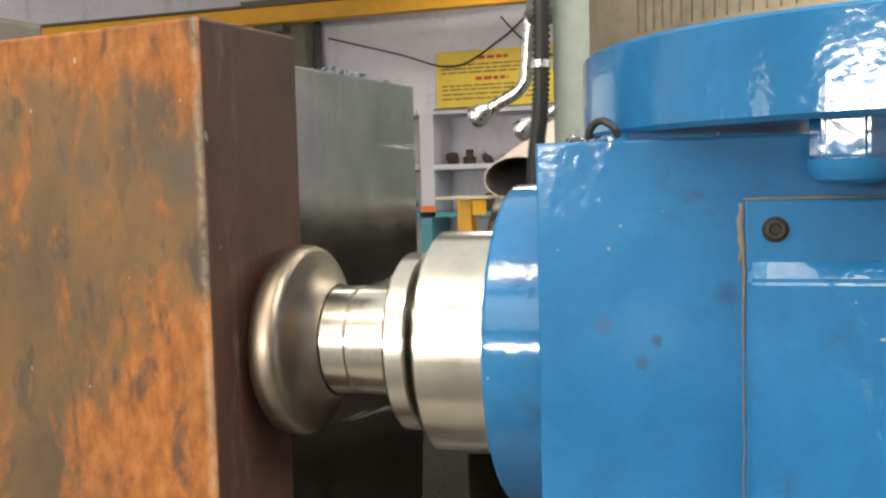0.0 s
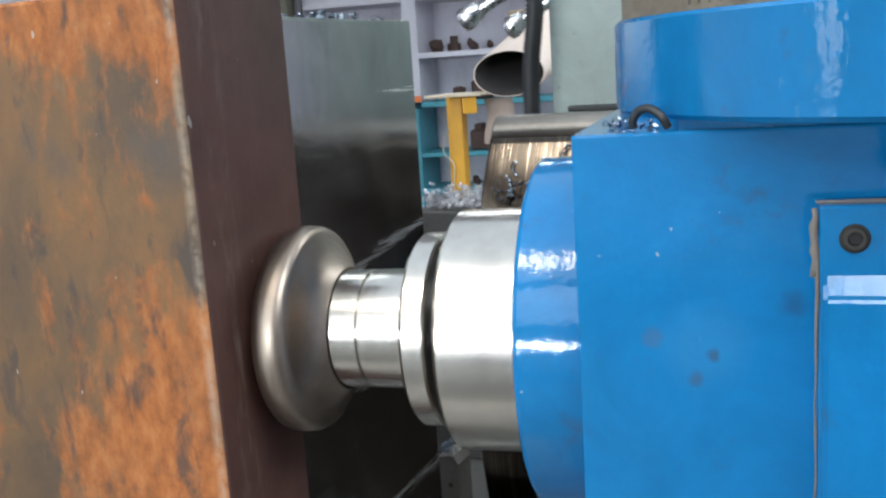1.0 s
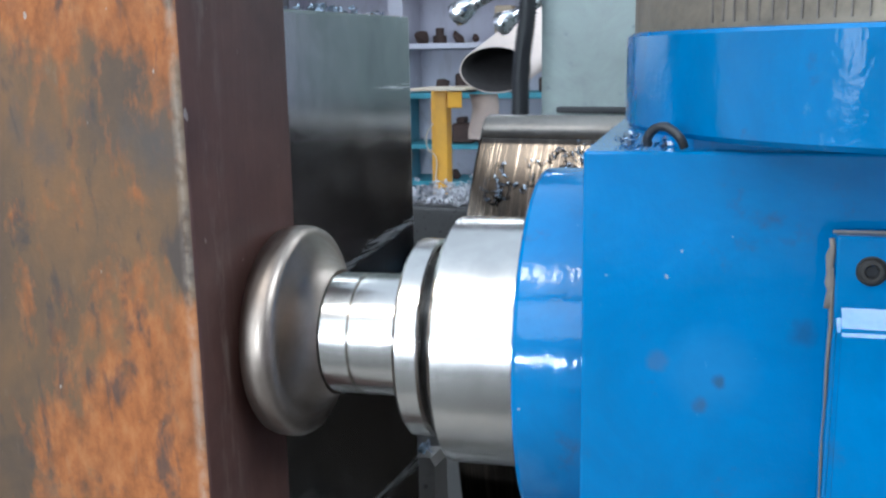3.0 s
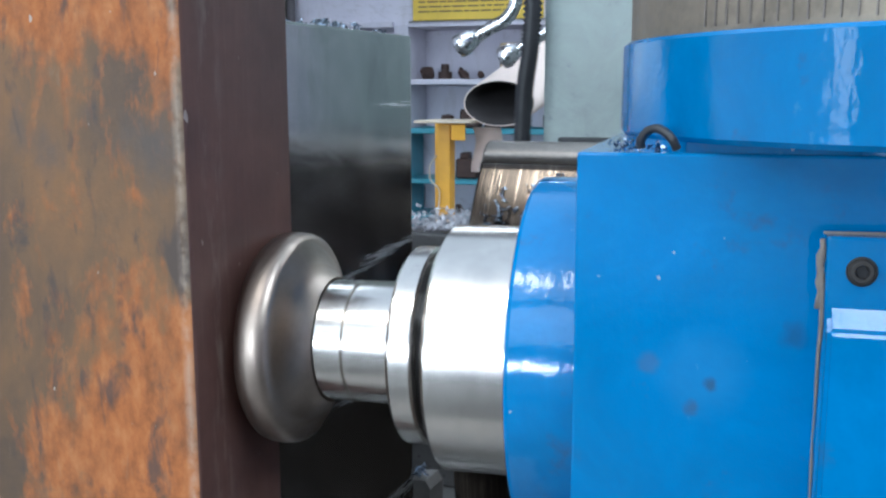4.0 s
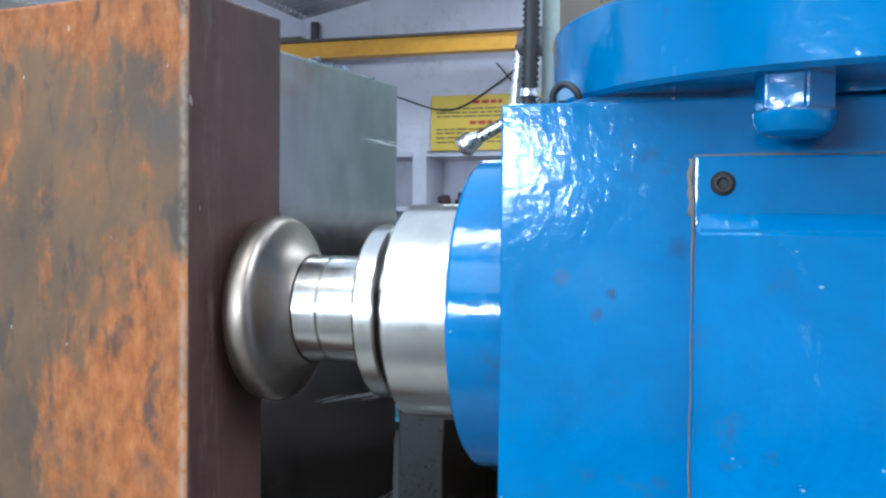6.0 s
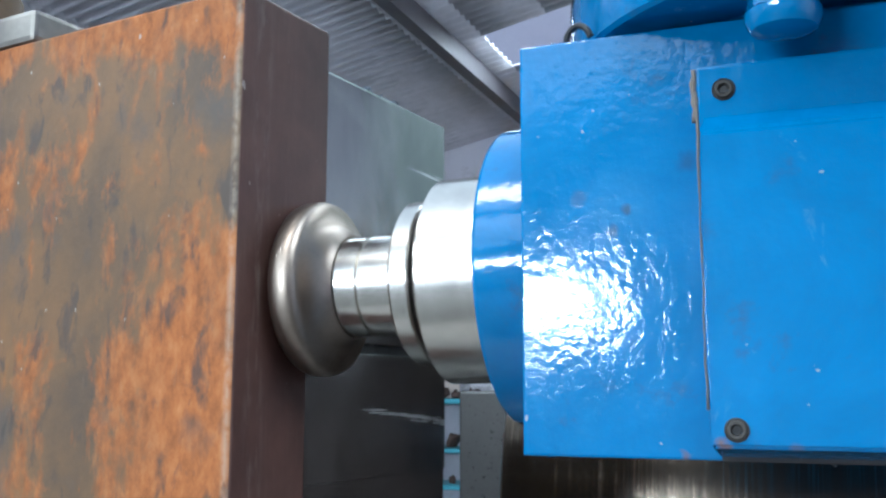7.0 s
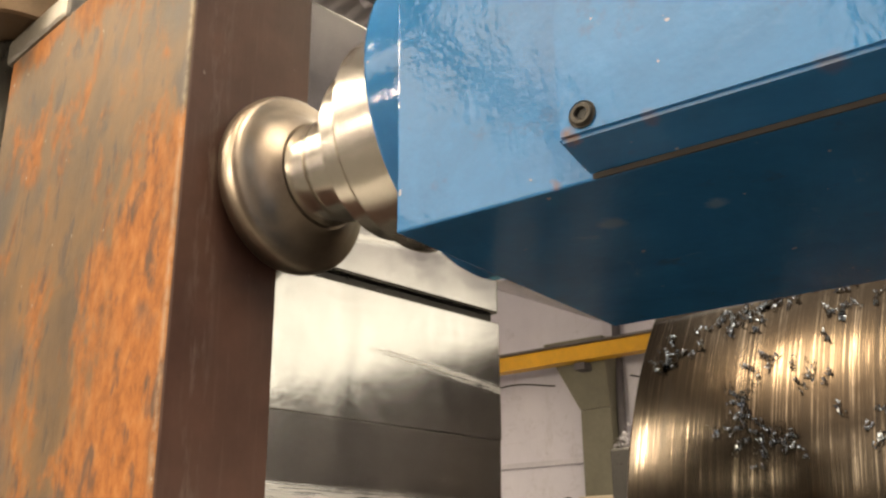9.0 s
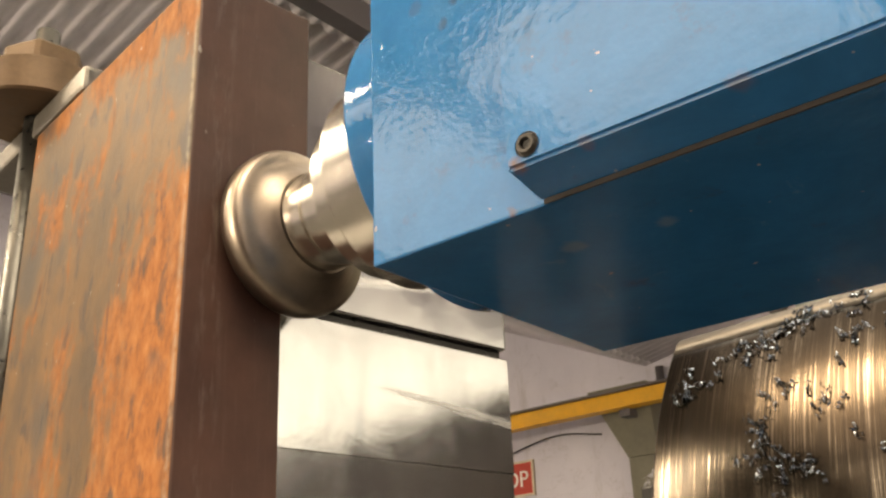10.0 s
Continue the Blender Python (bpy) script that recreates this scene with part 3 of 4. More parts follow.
# shelves in the recess
rng = random.Random(7)
for u in (0.04, 1.35, 2.7, 4.0):
    solid("shelf_upright", box(u, u + 0.10, -0.03, 0.358, 1.22, 1.878, 0.006), SHELF, "pale distempered masonry upright between shelves", "shelf", WALL, "wall recess uprights")
    solid("orange_patch", box(u - 0.002, u + 0.102, -0.034, -0.031, 1.222, 1.262), ORANGE, "orange stripe painted on a shelf upright", "trim", WALL, "upright stripes", "structure")
for z in (1.865, 1.50, 1.185):
    for a, b in ((-0.655, 0.035), (0.145, 1.345), (1.455, 2.695), (2.805, 3.995)):
        solid("wall_shelf", box(a, b, -0.05, 0.355, z, z + 0.035, 0.005), TEAL if z < 1.3 else SHELF,
              "teal painted shelf board" if z < 1.3 else "pale distempered shelf slab in the wall recess", "shelf", WALL, "wall recess shelves")
# the teal rack below
for u in (-0.66, 0.04, 1.35, 2.7):
    solid("rack_post", box(u + 0.005, u + 0.085, -0.06, 0.33, 0.0, 1.182, 0.004), TEAL, "teal painted steel rack upright", "rack", WALL, "teal rack uprights")
for z in (0.86, 0.62, 0.34, 0.08):
    for a, b in ((-0.57, 0.04), (0.13, 1.35), (1.44, 2.7)):
        solid("rack_shelf", box(a, b, -0.06, 0.33, z, z + 0.03, 0.004), TEAL, "teal painted steel rack shelf", "shelf", WALL, "teal rack shelves")
for z, lo_s, hi_s, gap in ((1.536, 0.06, 0.14, 0.05), (1.221, 0.06, 0.13, 0.05), (0.891, 0.07, 0.16, 0.06), (0.651, 0.07, 0.13, 0.06), (0.371, 0.08, 0.16, 0.07)):
    u = -0.56
    while u < 2.6:
        s = rng.uniform(lo_s, hi_s)
        if not any(abs(u + s / 2 - p) < 0.13 for p in (0.09, 1.4, 2.75)) and rng.random() < 0.85:
            bm = bmesh.new()
            h = s * rng.uniform(0.6, 1.1)
            kind = rng.random()
            if kind < 0.4:
                box(u, u + s, 0.02, 0.02 + s, z, z + h, 0.012, 1, bm)
                box(u + s * 0.2, u + s * 0.6, 0.03, 0.02 + s * 0.8, z + h, z + h * 1.3, 0.008, 1, bm)
            elif kind < 0.7:
                lathe([(0, 0), (0, s * 0.5), (h * 0.5, s * 0.5), (h * 0.5, s * 0.3), (h, s * 0.3), (h, 0)], pose(u + s / 2, 0.06 + s / 2, z, 0, -90, 0), 14, bm)
            else:
                lump(bm, (u + s / 2, 0.05 + s / 2, z + h * 0.4), (s, s, h), rng)
            solid("machine_part", bm, BROWN, "rusty brown machine part lying on a shelf", "machine part", WALL, "parts on the shelves")
        u += s + rng.uniform(0.01, gap)
solid("stone_block", box(0.74, 0.86, -0.02, 0.12, 1.537, 1.76, 0.02), TAN, "tan coloured block standing on the wall shelf", "block", WALL)
solid("paper_sheet", box(-0.40, -0.22, 0.20, 0.204, 1.222, 1.47), SHEET, "pale paper leaning at the back of the recess", "paper", WALL)

# yellow notice board: headings and lines that cannot be read stay bars
board = thing("notice_board", "yellow notice board with red headings and lines of dark writing", "sign", WALL)
part("panel", box(0.17, 1.02, -0.03, -0.004, 1.905, 2.27, 0.004), SIGN, board)
part("ledge", box(0.15, 1.04, -0.05, -0.004, 1.885, 1.902), STEEL, board)
for u0, u1, z in ((0.46, 0.66, 2.225), (0.44, 0.66, 2.09)):
    u = u0
    while u < u1:
        w = rng.uniform(0.03, 0.06)
        part("heading_word", box(u, min(u1, u + w), -0.0335, -0.0305, z - 0.014, z + 0.008), RED, board)
        u += w + 0.012
for z in (2.18, 2.155, 2.13, 2.045, 2.02, 1.99, 1.96):
    u, end = 0.21, rng.uniform(0.75, 0.98)
    while u < end:
        w = min(rng.uniform(0.03, 0.09), 1.0 - u)
        part("written_word", box(u, u + w, -0.0335, -0.0305, z - 0.004, z + 0.004), INK, board)
        u += w + 0.012

sign = thing("shop_sign", "small red sign with white letters in a pale frame", "sign", WALL)
part("panel", box(-2.30, -1.84, -0.02, -0.004, 2.09, 2.32, 0.003), RED, sign)
bm = bmesh.new()
for a in ((-2.32, -1.82, 2.32, 2.334), (-2.32, -1.82, 2.076, 2.09)):
    box(a[0], a[1], -0.025, -0.004, a[2], a[3], bm=bm)
for a in (-2.32, -1.838):
    box(a, a + 0.016, -0.025, -0.004, 2.091, 2.319, bm=bm)
part("frame", bm, CREAM, sign)
curve = bpy.data.curves.new("letters", "FONT")
curve.body, curve.size, curve.extrude, curve.align_x = "SHOP", 0.17, 0.002, "RIGHT"
tmp = new("letters", curve)
me = bpy.data.meshes.new_from_object(tmp.evaluated_get(bpy.context.evaluated_depsgraph_get()))
bpy.data.objects.remove(tmp)
me.materials.append(WHITE)
letters = new("letters", me)
letters.parent, letters.matrix_basis = sign, pose(-1.87, -0.023, 2.145, 90, 0, 0)

fan = thing("wall_fan", "dark round wall fan in a wire cage", "fan", WALL)
for k, r in enumerate((0.19, 0.15, 0.10, 0.05)):
    part("cage_ring", tube([(-0.985 + 0.75 * r * math.cos(a), -0.30 - 0.02 * k - 0.9 * r * math.cos(a) * 0.5, 1.42 + r * math.sin(a)) for a in [i * math.pi / 12 for i in range(25)]], 0.006, 6, caps=False), FAN, fan)
for k in range(3):
    a = k * 2.1
    bm = bmesh.new()
    pts = [(0, 0), (0.06, 0.13), (0.02, 0.17), (-0.05, 0.12)]
    vs = [bm.verts.new((-0.985 + 0.75 * (p * math.cos(a) - q * math.sin(a)), -0.27 - 0.45 * (p * math.cos(a) - q * math.sin(a)), 1.42 + p * math.sin(a) + q * math.cos(a))) for p, q in pts]
    bm.faces.new(vs)
    bmesh.ops.solidify(bm, geom=bm.faces[:], thickness=0.004)
    part("blade", bm, FAN, fan)
part("motor", lathe([(0, 0), (0, 0.05), (0.12, 0.05), (0.14, 0.03), (0.14, 0)], pose(-0.985, -0.26, 1.42, 0, 0, 90), 20), FAN, fan)
part("arm", tube([(-0.985, -0.14, 1.42), (-0.985, -0.08, 1.40), (-0.97, -0.004, 1.40)], 0.018, 8), FAN, fan)

# slack cables on the wall
for pts in ([(-0.6, -0.03, 2.42), (-0.1, -0.05, 2.28), (0.3, -0.05, 2.17), (0.62, -0.04, 2.33), (0.8, -0.04, 2.47)],
            [(0.62, -0.045, 2.47), (0.78, -0.05, 2.30), (1.0, -0.05, 2.18)],
            [(-2.1, -0.03, 2.38), (-1.6, -0.03, 2.47), (-1.2, -0.03, 2.42)]):
    solid("cable", tube(arc(pts), 0.006, 6), BLACK, "thin black cable hanging slack on the wall", "cable", WALL, "wall cables")

# ---- machine table and work ----
bed = thing("machine_table", "grey cast-iron machine table with slots", "table")
bm = bmesh.new()
for a, b in ((-0.3, 0.02), (0.04, 0.16), (0.18, 0.30), (0.32, 0.5)):
    box(-1.4, 0.12, a, b, 0.84, 0.90, 0.004, bm=bm)
box(-1.4, 0.12, -0.3, 0.5, 0.72, 0.838, 0.01, bm=bm)
part("top", bm, TABLE, bed)
part("pedestal", box(-1.2, -0.1, -0.1, 0.4, 0.0, 0.718, 0.02), TABLE, bed)

blk = bmesh.new()
# the rusty block: full depth above, cut back behind below
prism([(-0.287, 0.0), (0.0, 0.0), (0.0, 0.086), (-0.287, 0.086)], 1.305, 1.502, 0.0, bm=blk)
low = prism([(-0.287, 0.0), (0.0, 0.0), (0.0, 0.068), (-0.287, 0.068)], 0.901, 1.3049)
tmp_me = bpy.data.meshes.new("tmp")
low.to_mesh(tmp_me)
low.free()
blk.from_mesh(tmp_me)
blk.faces.ensure_lookup_table()
joint = [f for f in blk.faces if abs(f.normal.z) > 0.9 and 1.30 < f.calc_center_median().z < 1.31]
bmesh.ops.delete(blk, geom=joint, context="FACES_ONLY")
bmesh.ops.remove_doubles(blk, verts=blk.verts, dist=0.0002)
corner = [e for e in blk.edges if all(v.co.y < 0.001 for v in e.verts) or all(v.co.z > 1.50 for v in e.verts)]
corner = [e for e in corner if len(e.link_faces) == 2 and e.calc_face_angle(0) > 0.5]
bmesh.ops.bevel(blk, geom=corner, offset=0.0020, segments=2, affect="EDGES", profile=0.5)
holes = [e for e in blk.edges if len(e.link_faces) < 2]
if holes:
    bmesh.ops.holes_fill(blk, edges=holes)
for f in blk.faces:
    f.material_index = 1 if f.normal.x > 0.9 else 0
rough_block = solid("steel_block", blk, [RUST, SCALE_SIDE], "thick rusty steel block, orange rust on its face, dark sawn side", "steel block")

plate = thing("milled_plate", "grey milled steel plate standing behind the rusty block", "steel plate")
part("upper_plate", box(-0.28, -0.030, 0.088, 0.302, 1.295, 1.492, 0.002), MILLED, plate)
part("joint", box(-0.28, -0.036, 0.090, 0.300, 1.288, 1.2948), OILED, plate, "dark gap between the two plates")
# the lower plate was cut in passes, the later ones leaning in a little and meeting in faint steps
bm = bmesh.new()
outline = [(-0.28, 0.901), (-0.0312, 0.901), (-0.0312, 1.1420), (-0.0320, 1.1540), (-0.0310, 1.1965), (-0.0300, 1.1972), (-0.0300, 1.2868), (-0.0310, 1.2878), (-0.28, 1.2878)]
near, far = [[bm.verts.new((x, y, z)) for x, z in outline] for y in (0.070, 0.302)]
bm.faces.new(near), bm.faces.new(far[::-1])
for i in range(len(outline)):
    k = (i + 1) % len(outline)
    bm.faces.new((near[k], near[i], far[i], far[k]))
bmesh.ops.recalc_face_normals(bm, faces=bm.faces[:])
part("lower_plate", bm, MILLED, plate)

# clamp at the far end of the block
clamp = thing("strap_clamp", "steel strap clamp with a big brown nut on a tall rod", "clamp")
CX, CY = -0.306, 0.004
part("strap", box(-0.42, -0.190, -0.0015, 0.075, 1.5025, 1.5260, 0.004), STRAP, clamp)
part("rod", tube([(CX, CY, 0.901), (CX, CY, 1.62)], 0.0109, 20), ROD, clamp)
bm = bmesh.new()
bmesh.ops.create_cone(bm, segments=6, radius1=0.037, radius2=0.037, depth=0.030, cap_ends=True, matrix=pose(CX, CY, 1.5775))
bmesh.ops.bevel(bm, geom=bm.edges[:], offset=0.003, segments=1, affect="EDGES")
part("nut", bm, NUT, clamp)
part("washer", lathe([(0, 0.011), (0, 0.055), (0.002, 0.057), (0.033, 0.057), (0.035, 0.054), (0.035, 0.011)], pose(CX, CY, 1.5270, 0, -90, 0), 48), NUT, clamp)

# ---- cutter and spindle ----
AXIS = pose(0, 0.069, 1.3237, 0, -0.8, 7.5)
mill = thing("face_mill", "spinning round steel milling cutter on a stepped shank", "milling cutter")
part("cutter_disc", lathe([(0.0016, 0.0), (0.0016, 0.0500), (0.0023, 0.0520), (0.0040, 0.0537), (0.0072, 0.0548), (0.0118, 0.0551), (0.0162, 0.0547), (0.0188, 0.0535), (0.0203, 0.0514),
                           (0.0216, 0.0484), (0.0236, 0.0442), (0.0261, 0.0403), (0.0290, 0.0366), (0.0317, 0.0340), (0.0338, 0.0324), (0.0345, 0.0)], AXIS, sharp=45), CUTTER, mill)
part("shank", lathe([(0.0345, 0.0), (0.0345, 0.0312), (0.0482, 0.0312), (0.0488, 0.0296), (0.0504, 0.0296), (0.0510, 0.0312), (0.0776, 0.0312), (0.0776, 0.0)], AXIS), BRIGHT, mill)
part("collar", lathe([(0.0777, 0.0), (0.0777, 0.0478), (0.0795, 0.0497), (0.0893, 0.0497), (0.0905, 0.0484), (0.0905, 0.0)], AXIS), BRIGHT, mill)

head = thing("milling_head", "glossy blue right-angle milling head with a bright spindle nose", "milling head")
part("spindle_gap", lathe([(0.0906, 0.0), (0.0906, 0.042), (0.0976, 0.042), (0.0976, 0.0)], AXIS), OILED, head, "dark gap behind the collar")
part("spindle_nose", lathe([(0.0977, 0.0), (0.0977, 0.0586), (0.0998, 0.0610), (0.1406, 0.0610), (0.1406, 0.0)], AXIS), BRIGHT, head, "bright ground steel spindle nose")
part("flange", lathe([(0.1408, 0.0), (0.1408, 0.0826), (0.1416, 0.0842), (0.1432, 0.0851), (0.1720, 0.0853), (0.1720, 0.0)], AXIS), BLUE, head)
HEAD = pose(0.182, -0.003, 0, 0, 0, 8)       # the head's own frame: its front corner, its long side along x


def turned_with_head(bm):
    bm.transform(HEAD)
    return bm


part("body", turned_with_head(prism([(0.0, 0.0), (0.44, 0.0), (0.44, 0.192), (0.0, 0.192)], 1.2300, 1.429, 0.0011, 2)), BLUE, head)
cov = part("cover_plate", turned_with_head(box(0.0868, 0.46, -0.0160, -0.0005, 1.2400, 1.4030, 0.0012)), BLUE, head)
# the proud lower panel, with sloped top and bottom edges
bm = bmesh.new()
sec = [(-0.0165, 1.380), (-0.0222, 1.3715), (-0.0222, 1.2366), (-0.0004, 1.2316), (-0.0004, 1.2388), (-0.0165, 1.2388)]
ring = [[bm.verts.new((x, y, z)) for y, z in sec] for x in (0.0880, 0.46)]
n = len(sec)
for i in range(n):
    bm.faces.new((ring[0][i], ring[0][(i + 1) % n], ring[1][(i + 1) % n], ring[1][i]))
bm.faces.new(ring[0][::-1]), bm.faces.new(ring[1])
bmesh.ops.recalc_face_normals(bm, faces=bm.faces[:])
bmesh.ops.bevel(bm, geom=[e for e in bm.edges if e.calc_face_angle(0) > 0.4], offset=0.0014, segments=2, affect="EDGES")
part("raised_panel", turned_with_head(bm), BLUE, cov)
# near-black strip that paints the shade of the gap below the cover
part("shaded_gap", turned_with_head(box(0.0900, 0.44, -0.0014, -0.0004, 1.2299, 1.2320)), RECESS_SHADE, cov, "dark strip for the shaded gap under the cover")
rng = random.Random(11)
line = [(0.0862 + rng.uniform(-0.0004, 0.0004), -0.0158, 1.3920 - 0.010 * k) for k in range(15)]
part("seam_filler", turned_with_head(tube(line, [rng.uniform(0.0003, 0.0008) for _ in line], 6)), PUTTY, cov, "chipped dirty filler along the cover's seam")
line = [(0.0862 + 0.012 * k, -0.0100, 1.4034 + rng.uniform(-0.0003, 0.0003)) for k in range(30)]
part("top_seam_filler", turned_with_head(tube(line, [rng.uniform(0.0005, 0.0010) for _ in line], 6)), PUTTY, cov, "chipped dirty filler along the cover's seam")
# a flake of bare filler at the cover's upper corner, where the paint has chipped away
line = [(0.0856 + rng.uniform(-0.0006, 0.0006), -0.0152, 1.3780 + 0.0030 * k) for k in range(9)]
bm = tube(line, [rng.uniform(0.0008, 0.0018) for _ in line], 7)
part("bare_filler", turned_with_head(bm), PUTTY, cov, "bare grey-brown filler where the paint chipped")


def socket_screw(x, y, z):
    """A cap screw in its counterbore; its hexagon socket is a shallow, blackened recess."""
    m = HEAD @ pose(x, y, z, 0, 0, -90)
    s = part("socket_screw", lathe([(0.0009, 0.0022), (0.0014, 0.0025), (0.0014, 0.0036), (0.0008, 0.0040), (-0.0001, 0.0042), (-0.0001, 0.0046), (0.0004, 0.0048), (0.0000, 0.0051)], m, 24), SCREW, cov, "blackened socket-head screw")
    # black colour gives the shallow socket the shade of a deep hole
    bm = lathe([(-0.0002, 0.0), (-0.0002, 0.0021), (0.0012, 0.0024)], m, 6)
    part("hex_socket", bm, BLACK, s)
    return s


for x in (0.0982, 0.2462, 0.3962):
    socket_screw(x, -0.0164, 1.3915)
    socket_screw(x, -0.0227, 1.2440)

# swivel above the head
SWIVEL = pose(0.335, 0.124, 0, 0, -90, 0)
swivel = thing("swivel_drum", "glossy blue swivel drum with an engraved degree ring", "machine swivel")
part("drum", lathe([(1.4325, 0.0), (1.4325, 0.1600), (1.4345, 0.1620), (1.4705, 0.1620), (1.472, 0.1605), (1.472, 0.0)], SWIVEL, 128), BLUE, swivel)
part("neck", lathe([(1.4285, 0.118), (1.4327, 0.118)], SWIVEL, 64), BLUE, swivel)
# the drum's foot closes on the head as far as the head's front face, and overhangs in front of it
foot = [(0.335 + 0.1608 * math.cos(a), 0.124 + 0.1608 * math.sin(a)) for a in [radians(226 - 2 * k) for k in range(76)]]
foot = [p for p in foot if p[1] > 0.004 + 0.1405 * (p[0] - 0.182)]
part("foot", prism([(0.34, 0.028), (0.34, 0.284), *foot[::-1]], 1.4288, 1.4326), BLUE, swivel)
part("degree_ring", lathe([(1.4722, 0.0), (1.4722, 0.1585), (1.56, 0.1585), (1.56, 0.0)], SWIVEL, 128), SCALE_RING, swivel, "stained steel ring engraved with degree lines")
for d in range(226, 361, 2):
    a = radians(d)
    long = 0.022 if d % 10 == 0 else 0.014
    bm = bmesh.new()
    box(-0.00025, 0.00025, -0.0004, 0.0004, 1.4740, 1.4740 + long, bm=bm)
    bm.transform(Matrix.Translation((0.335 + 0.1588 * math.cos(a), 0.124 + 0.1588 * math.sin(a), 0)) @ pose(0, 0, 0, 0, 0, d + 90))
    part("degree_mark", bm, PUTTY, swivel)
part("column", lathe([(1.5602, 0.0), (1.5602, 0.150), (2.1, 0.150), (2.1, 0.0)], SWIVEL, 64), BLUE, swivel)
part("ram", box(0.15, 0.9, 0.0, 0.6, 2.102, 2.5, 0.02), GREEN, swivel)
bm = bmesh.new()
bmesh.ops.create_cone(bm, segments=6, radius1=0.0155, radius2=0.0155, depth=0.0160, cap_ends=True, matrix=pose(0.3095, -0.014, 1.4262, 0, 0, 22))
bmesh.ops.bevel(bm, geom=bm.edges[:], offset=0.0012, segments=2, affect="EDGES")
bolt = part("hex_bolt", bm, BLUE, swivel, "blue-painted hexagon clamping bolt")
part("bolt_cap", lathe([(1.4085, 0.0), (1.4088, 0.0095), (1.4105, 0.0135), (1.4140, 0.0155), (1.4181, 0.0160), (1.4181, 0.0)], pose(0.3095, -0.014, 0, 0, -90, 0), 24), BLUE, bolt)

# ---- behind the head ----
# big turned drum, of which the bed lets only the front show; its top is cut flat
ROLL_Y, ROLL_Z, ROLL_R = 1.084, 1.092, 0.5
drum = thing("turned_drum", "large dark turned steel drum with fine tool lines", "steel drum", pose(0, ROLL_Y, ROLL_Z))


def drum_piece(name, prof, smooth_to, mat, label=""):
    """One length of the drum: an outline in y and z, carried along x, its end edge eased."""
    bm = bmesh.new()
    rings = [[bm.verts.new((x, y + inset, z)) for y, z in prof] for x, inset in ((-0.118, 0.002), (-0.1165, 0.0004), (-0.116, 0.0), (-0.1145, 0.0), (1.2, 0.0))]
    n = len(prof)
    for p, q in zip(rings, rings[1:]):
        for k in range(n):
            bm.faces.new((p[k], p[(k + 1) % n], q[(k + 1) % n], q[k])).smooth = k < smooth_to
    bm.faces.new(rings[0]), bm.faces.new(rings[-1][::-1])
    bmesh.ops.recalc_face_normals(bm, faces=bm.faces[:])
    return part(name, bm, mat, drum, label)


a0, a1 = math.asin((0.905 - ROLL_Z) / ROLL_R), math.asin((1.372 - ROLL_Z) / ROLL_R)
prof = [(-ROLL_R * math.cos(a), ROLL_R * math.sin(a)) for a in [a0 + (a1 - a0) * k / 60 for k in range(61)]]
rim_y, rim_z = prof[-1]
drum_piece("barrel", prof + [(rim_y + 0.07, rim_z), (rim_y + 0.07, 0.905 - ROLL_Z)], 60, ROLLER)
drum_piece("top_rim", [(rim_y + 0.001, rim_z + 0.0004), (rim_y + 0.009, rim_z + 0.014), (rim_y + 0.018, rim_z + 0.021), (rim_y + 0.030, rim_z + 0.0235), (rim_y + 0.050, rim_z + 0.0225), (rim_y + 0.068, rim_z + 0.0004)], 4, STRAP, "smooth grey upper rim")
solid("backing_block", box(-0.30, -0.122, 0.83, 0.95, 0.901, 1.262, 0.004), OILED, "dark oily steel block beside the drum", "steel block")
solid("lower_bed", box(-0.30, 1.3, 0.58, 1.12, 0.72, 0.90, 0.01), TABLE, "dark machine bed below the drum", "machine bed")
solid("bed_pedestal", box(-0.2, 1.2, 0.66, 1.0, 0.0, 0.719, 0.02), TABLE, "dark cast-iron pedestal under the machine bed", "machine bed")
cab = thing("machine_cabinet", "tall grey-green enamelled machine cabinet", "machine cabinet")
part("body", box(-0.196, 0.58, 1.156, 1.75, 0.0, 2.3, 0.012), GREEN, cab)
part("front_panel", box(-0.196, 0.58, 1.15, 1.155, 0.02, 2.28, 0.002), GREEN, cab)
part("dark_strip", box(-0.165, 0.58, 1.128, 1.1495, 1.371, 1.380, 0.002), BLACK, cab, "thin black strip across the cabinet front")
con = thing("conduit", "black ribbed flexible conduit held by a metal clip", "conduit")
line = arc([(-0.222, 1.12, 1.36), (-0.219, 1.12, 1.45), (-0.208, 1.12, 1.55), (-0.204, 1.12, 1.75), (-0.21, 1.12, 1.95), (-0.17, 1.155, 2.05)], 40)
part("hose", tube(line, [0.0158 if i % 2 else 0.0115 for i in range(len(line))], 14), BLACK, con)
part("clip", lathe([(0, 0.0160), (0, 0.0185), (0.012, 0.0185), (0.012, 0.0160)], pose(-0.2062, 1.12, 1.598, 0, -90, 0), 20), CHROME, con, "shiny pipe clip")
part("stop_end", box(-0.245, -0.170, 1.10, 1.152, 1.345, 1.3605, 0.003), OILED, con)

